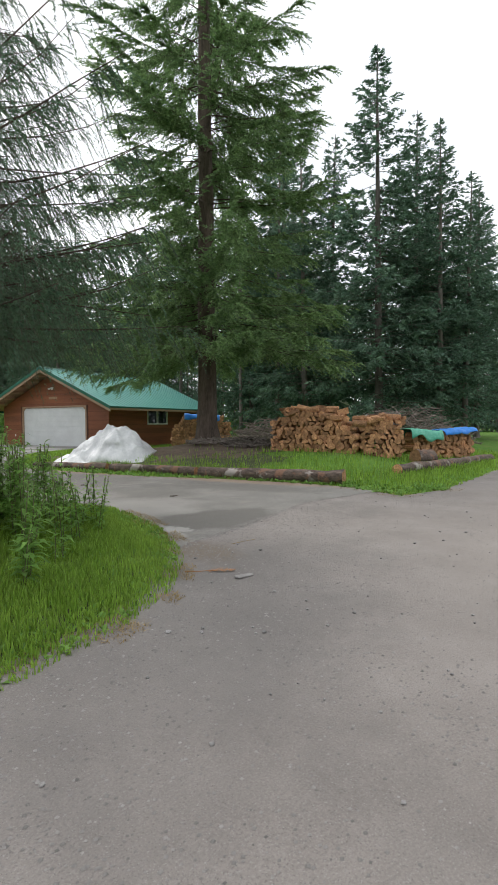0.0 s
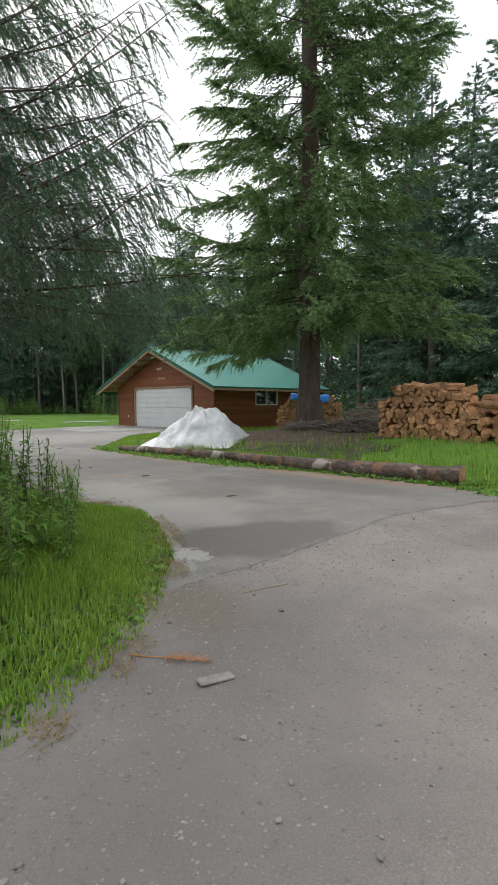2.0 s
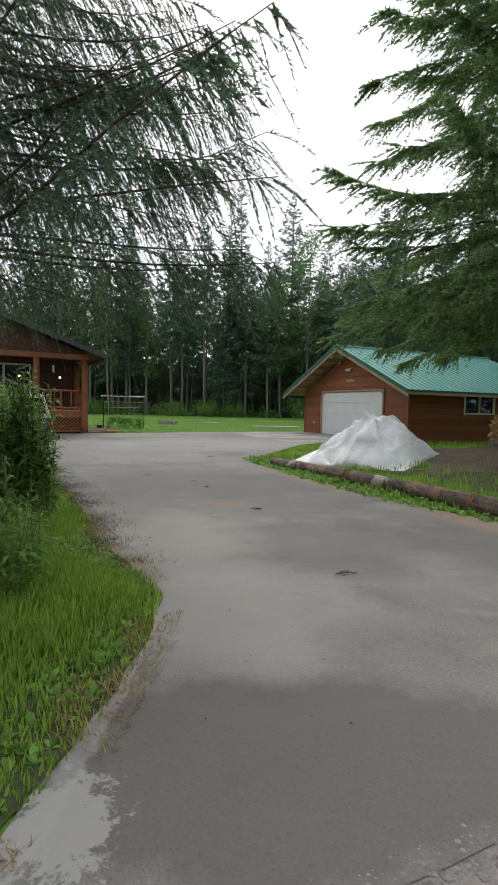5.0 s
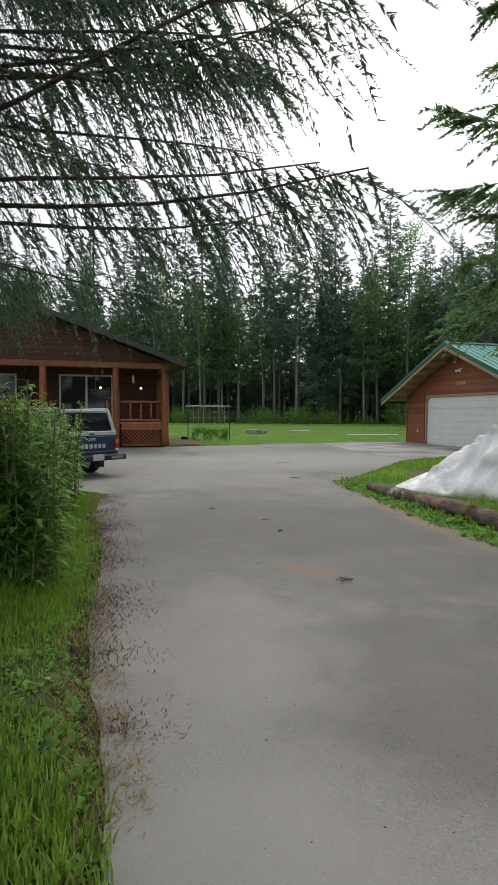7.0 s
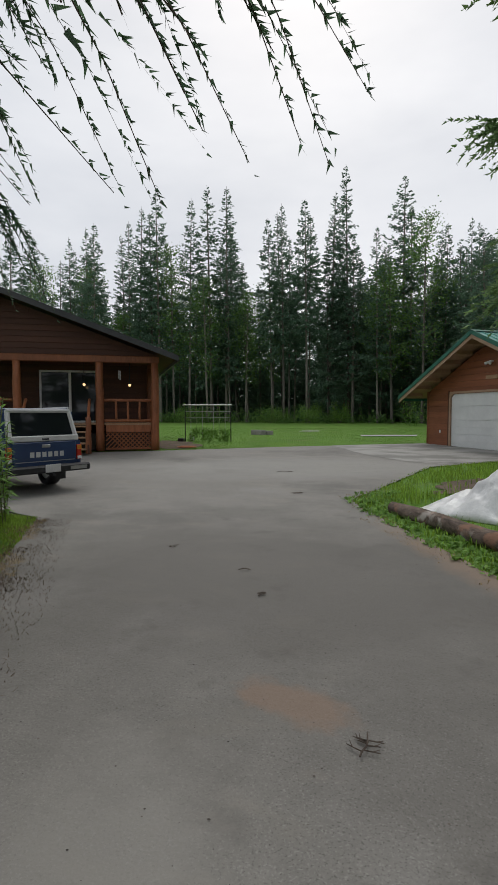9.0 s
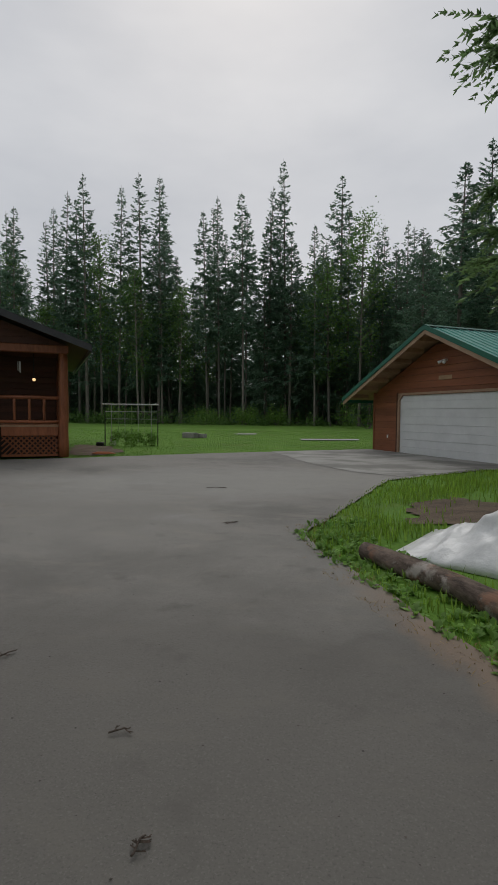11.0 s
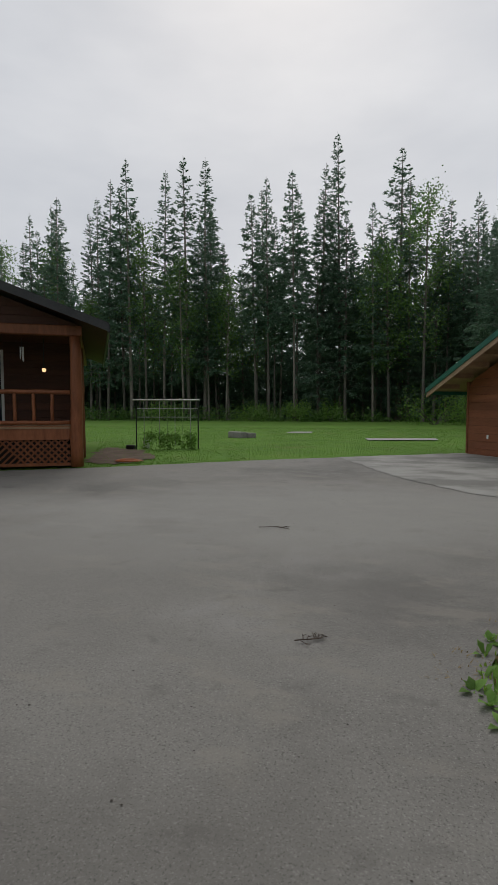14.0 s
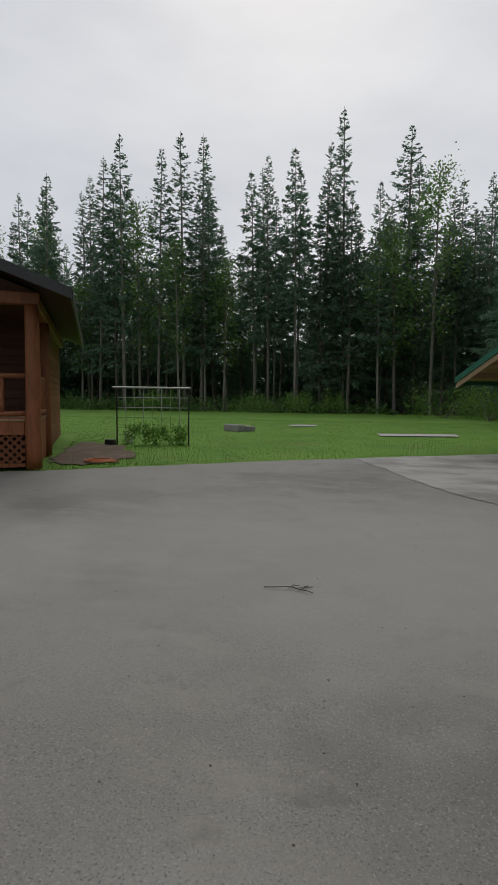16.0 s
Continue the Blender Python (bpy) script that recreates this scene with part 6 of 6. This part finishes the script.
WEEDS = [weed_plant(60 + i, 0.95 + 0.11 * i) for i in range(6)]
rw = random.Random(9)
x, y, d = scatter(-3.0, 3.6, 2.6, 16.2, 6000, VERGE, 0.4, 3.4, 31)
dens = clumpy(x, y, 0.9)
placed = 0
for a, b, dd, cl in zip(x, y, d, dens):
    if placed >= 295 or (dd < 0.85 and b < 10.8) or (a < 0.2 and b < 5.0) or math.hypot(a + 0.3, b - 10.3) < 0.6:
        continue
    if rw.random() < 0.35 + cl + (0.5 if b > 10.5 else 0):
        t = WEEDS[placed] if placed < len(WEEDS) else copy_thing(rw.choice(WEEDS), pose(0, 0, 0))
        s = rw.uniform(0.8, 1.12) * (1.3 if b > 10.8 else 0.7 + 0.3 * min(1, (dd - 0.8) / 1.0))
        t.matrix_world = pose(a, b, ground_z(a, b), rw.uniform(-5, 5), rw.uniform(-5, 5), rw.uniform(0, 360))
        t.scale = (s, s, s)
        placed += 1

# loose stones on the gravel, the larger ones as things
STONES = []
for i in range(6):
    bm = bmesh.new()
    bmesh.ops.create_icosphere(bm, subdivisions=2, radius=1.0)
    for v in bm.verts:
        v.co *= 1 + 0.35 * noise.noise(v.co * 1.3 + Vector((i * 7, 0, 0)))
        v.co.z *= 0.55
    me = bpy.data.meshes.new("stone")
    bm.to_mesh(me)
    bm.free()
    me.materials.append(M_STONE)
    STONES.append(me)
rs = random.Random(12)
count = 0
while count < 150:
    a, b = rs.uniform(-1.5, 8), rs.uniform(0.8, 7.2)
    if inside_distance(np.array([a]), np.array([b]), np.array(ROADS))[0] < 0.1:
        continue
    ob = new("stone", rs.choice(STONES))
    s = rs.uniform(0.006, 0.012) + 0.014 * rs.random() ** 4
    ob.matrix_world = pose(a, b, ground_z(a, b) + 0.014 + s * 0.25, 0, 0, rs.uniform(0, 360)) @ Matrix.Diagonal((s, s * rs.uniform(0.7, 1), s, 1))
    tagged(ob, "small pale grey stone loose on the gravel", "stone", "stones on the road")
    count += 1
rp = np.random.default_rng(15)
n = 130000
px, py = rp.uniform(-2.5, 9, n), rp.uniform(0.2, 8, n)
wgt = np.exp(-np.abs(inside_distance(px, py, VERGE)) / 0.9) + 0.8 * np.exp(-((py - 6.4 - 0.1 * (px - 4)) / 0.8) ** 2) + 0.10 + 0.5 * np.clip(clumpy(px, py, 0.8) * 2, 0, 1)
k = (inside_distance(px, py, np.array(ROADS)) > 0.02) & (rp.uniform(0, 1, n) < wgt)
px, py = px[k], py[k]
m = len(px)
s = 0.0025 + 0.009 * rp.uniform(0, 1, m) ** 2.5
zz = height(px, py) + 0.013
ang = rp.uniform(0, 6.28, m)
corner = [np.stack([px + s * 1.2 * np.cos(ang + o), py + s * np.sin(ang + o), zz], 1) for o in (0, 1.6, 3.1, 4.7)]
top = np.stack([px, py, zz + s * 0.8], 1)
V = np.stack(corner + [top], 1).reshape(-1, 3)
i5 = np.arange(m)[:, None] * 5
F = np.concatenate([i5 + np.array([[a, (a + 1) % 4, 4]]) for a in range(4)])
M_GRIT = material("loose_grit", (0.145, 0.134, 0.124), (0.30, 0.28, 0.26), 10, 0.9, 0, 30, vary=0.25, island=True)
tagged(raw("gravel", V, F, M_GRIT), "loose grey gravel scattered over the road", "gravel", kind="stuff")

n = 5000
px, py = rp.uniform(-3, 8, n), rp.uniform(7, 30, n)
k = inside_distance(px, py, np.array(DRIVE)) > 0.05
px, py = px[k], py[k]
m = len(px)
s = 0.002 + 0.005 * rp.uniform(0, 1, m) ** 3
zz = height(px, py) + 0.021
ang = rp.uniform(0, 6.28, m)
corner = [np.stack([px + s * 1.3 * np.cos(ang + o), py + s * np.sin(ang + o), zz], 1) for o in (0, 1.6, 3.1, 4.7)]
V = np.stack(corner + [np.stack([px, py, zz + s * 0.6], 1)], 1).reshape(-1, 3)
i5 = np.arange(m)[:, None] * 5
F = np.concatenate([i5 + np.array([[a, (a + 1) % 4, 4]]) for a in range(4)])
M_DEBRIS = material("dark_debris", (0.04, 0.033, 0.028), (0.12, 0.10, 0.085), 10, 0.9, 0, 30, vary=0.5, island=True)
tagged(raw("debris", V, F, M_DEBRIS), "dark cone scales and bark bits on the concrete", "debris", kind="stuff")


# crumbled concrete and grit along the broken front edge of the drive
seam = np.array(SEAM)
pick = rp.integers(0, len(seam) - 1, 1500)
f = rp.uniform(0, 1, (1500, 1))
q = seam[pick] * (1 - f) + seam[pick + 1] * f + rp.normal(0, 0.04, (1500, 2))
m = len(q)
s = 0.003 + 0.012 * rp.uniform(0, 1, m) ** 2.5
zz = height(q[:, 0], q[:, 1]) + 0.014
ang = rp.uniform(0, 6.28, m)
corner = [np.stack([q[:, 0] + s * 1.3 * np.cos(ang + o), q[:, 1] + s * np.sin(ang + o), zz], 1) for o in (0, 1.6, 3.1, 4.7)]
V = np.stack(corner + [np.stack([q[:, 0], q[:, 1], zz + s * 0.8], 1)], 1).reshape(-1, 3)
i5 = np.arange(m)[:, None] * 5
F = np.concatenate([i5 + np.array([[a, (a + 1) % 4, 4]]) for a in range(4)])
tagged(raw("concrete_crumbs", V, F, M_GRIT), "pale crumbled concrete along the broken drive edge", "rubble", kind="stuff")


def twig(x, y, size, seed, turn=0, arms=7):
    """A broken sprig: a bent main stem with forked arms."""
    rr = random.Random(seed)
    bm = bmesh.new()
    bend = rr.uniform(-0.2, 0.2) * size
    tube(bm, (-size, 0, 0.012), (size * 0.1, bend, 0.02), 0.005, 0.004, 5, 3, 0.004, rr)
    tube(bm, (size * 0.1, bend, 0.02), (size, -bend, 0.012), 0.005, 0.003, 5, 3, 0.004, rr)
    for i in range(arms):
        f = rr.uniform(-0.7, 0.6) * size
        side = rr.choice((-1, 1))
        b = Vector((f + rr.uniform(0.05, 0.4) * size, side * rr.uniform(0.35, 0.85) * size, 0.014))
        tube(bm, (f, bend * 0.6, 0.015), b, 0.004, 0.0025, 4)
        tube(bm, b.lerp(Vector((f, 0, 0.015)), 0.4), b + Vector((rr.uniform(0.1, 0.35) * size, -side * 0.08 * size, 0)), 0.003, 0.002, 4)
    ob = part("twig", bm, M_BARK)
    ob.matrix_world = pose(x, y, ground_z(x, y) + 0.02, 0, 0, turn)
    return tagged(ob, "small dead branching twig lying on the concrete", "twig", "twigs on the drive")


twig(1.80, 19.37, 0.12, 1, 25, 7)
twig(0.98, 22.4, 0.2, 2, 0, 3)
twig(2.11, 14.52, 0.055, 3, 30, 2)
twig(3.4, 12.0, 0.10, 4, 80)
twig(2.44, 13.87, 0.05, 5, 80)
twig(4.3, 9.2, 0.10, 6, 20)
twig(1.08, 15.2, 0.07, 7, 60, 2)
stalk = part("straw_stalk", rod((-0.2, 0, 0.006), (0.2, 0.012, 0.006), 0.0025, 0.002, 6, 4, 0.002, random.Random(2)), M_STRAW)
stalk.matrix_world = pose(3.35, 5.25, ground_z(3.35, 5.25) + 0.014, 0, 0, 8)
tagged(stalk, "dry straw-coloured grass stalk on the gravel", "stalk")


def dead_fern(x, y, length, turn, seed):
    """A rust-coloured frond: a curved rib with leaflets in pairs."""
    rr = random.Random(seed)
    fr = empty("dead_fern", pose(x, y, ground_z(x, y) + 0.014, 0, 0, turn), "rust-orange dead fern frond lying on the gravel", "fern frond")
    rust = material("rust_fern", (0.30, 0.12, 0.04), (0.46, 0.22, 0.08), 9, 0.8, 0, 30, vary=0.25, island=True)
    part("rib", rod((0, 0, 0.008), (length, 0.03, 0.008), 0.004, 0.002, 5, 4, 0.003, rr), rust, fr)
    V, F = [], []
    for i in range(34):
        t = 0.45 + 0.55 * i / 34
        side = 1 if i % 2 else -1
        w = length * 0.16 * (1.1 - t) * rr.uniform(0.7, 1.3) + 0.02
        k = len(V)
        V += [(t * length - 0.006, 0.03 * t, 0.01), (t * length + 0.006, 0.03 * t, 0.012), (t * length + w * 0.5, 0.03 * t + side * w, rr.uniform(0.004, 0.03))]
        F.append((k, k + 1, k + 2))
    tagged(raw("leaflets", V, F, rust, fr), kind="stuff")


dead_fern(2.22, 4.52, 0.48, -32, 3)
# flat grey chip of wood on the gravel
chip = part("wood_chip", abox(-0.10, -0.035, 0, 0.10, 0.035, 0.018, bevel=0.006), M_BLOCK)
chip.matrix_world = pose(2.62, 4.1, ground_z(2.62, 4.1) + 0.014, 0, 3, 10)
tagged(chip, "flat grey chip of weathered wood on the gravel", "wood chip")
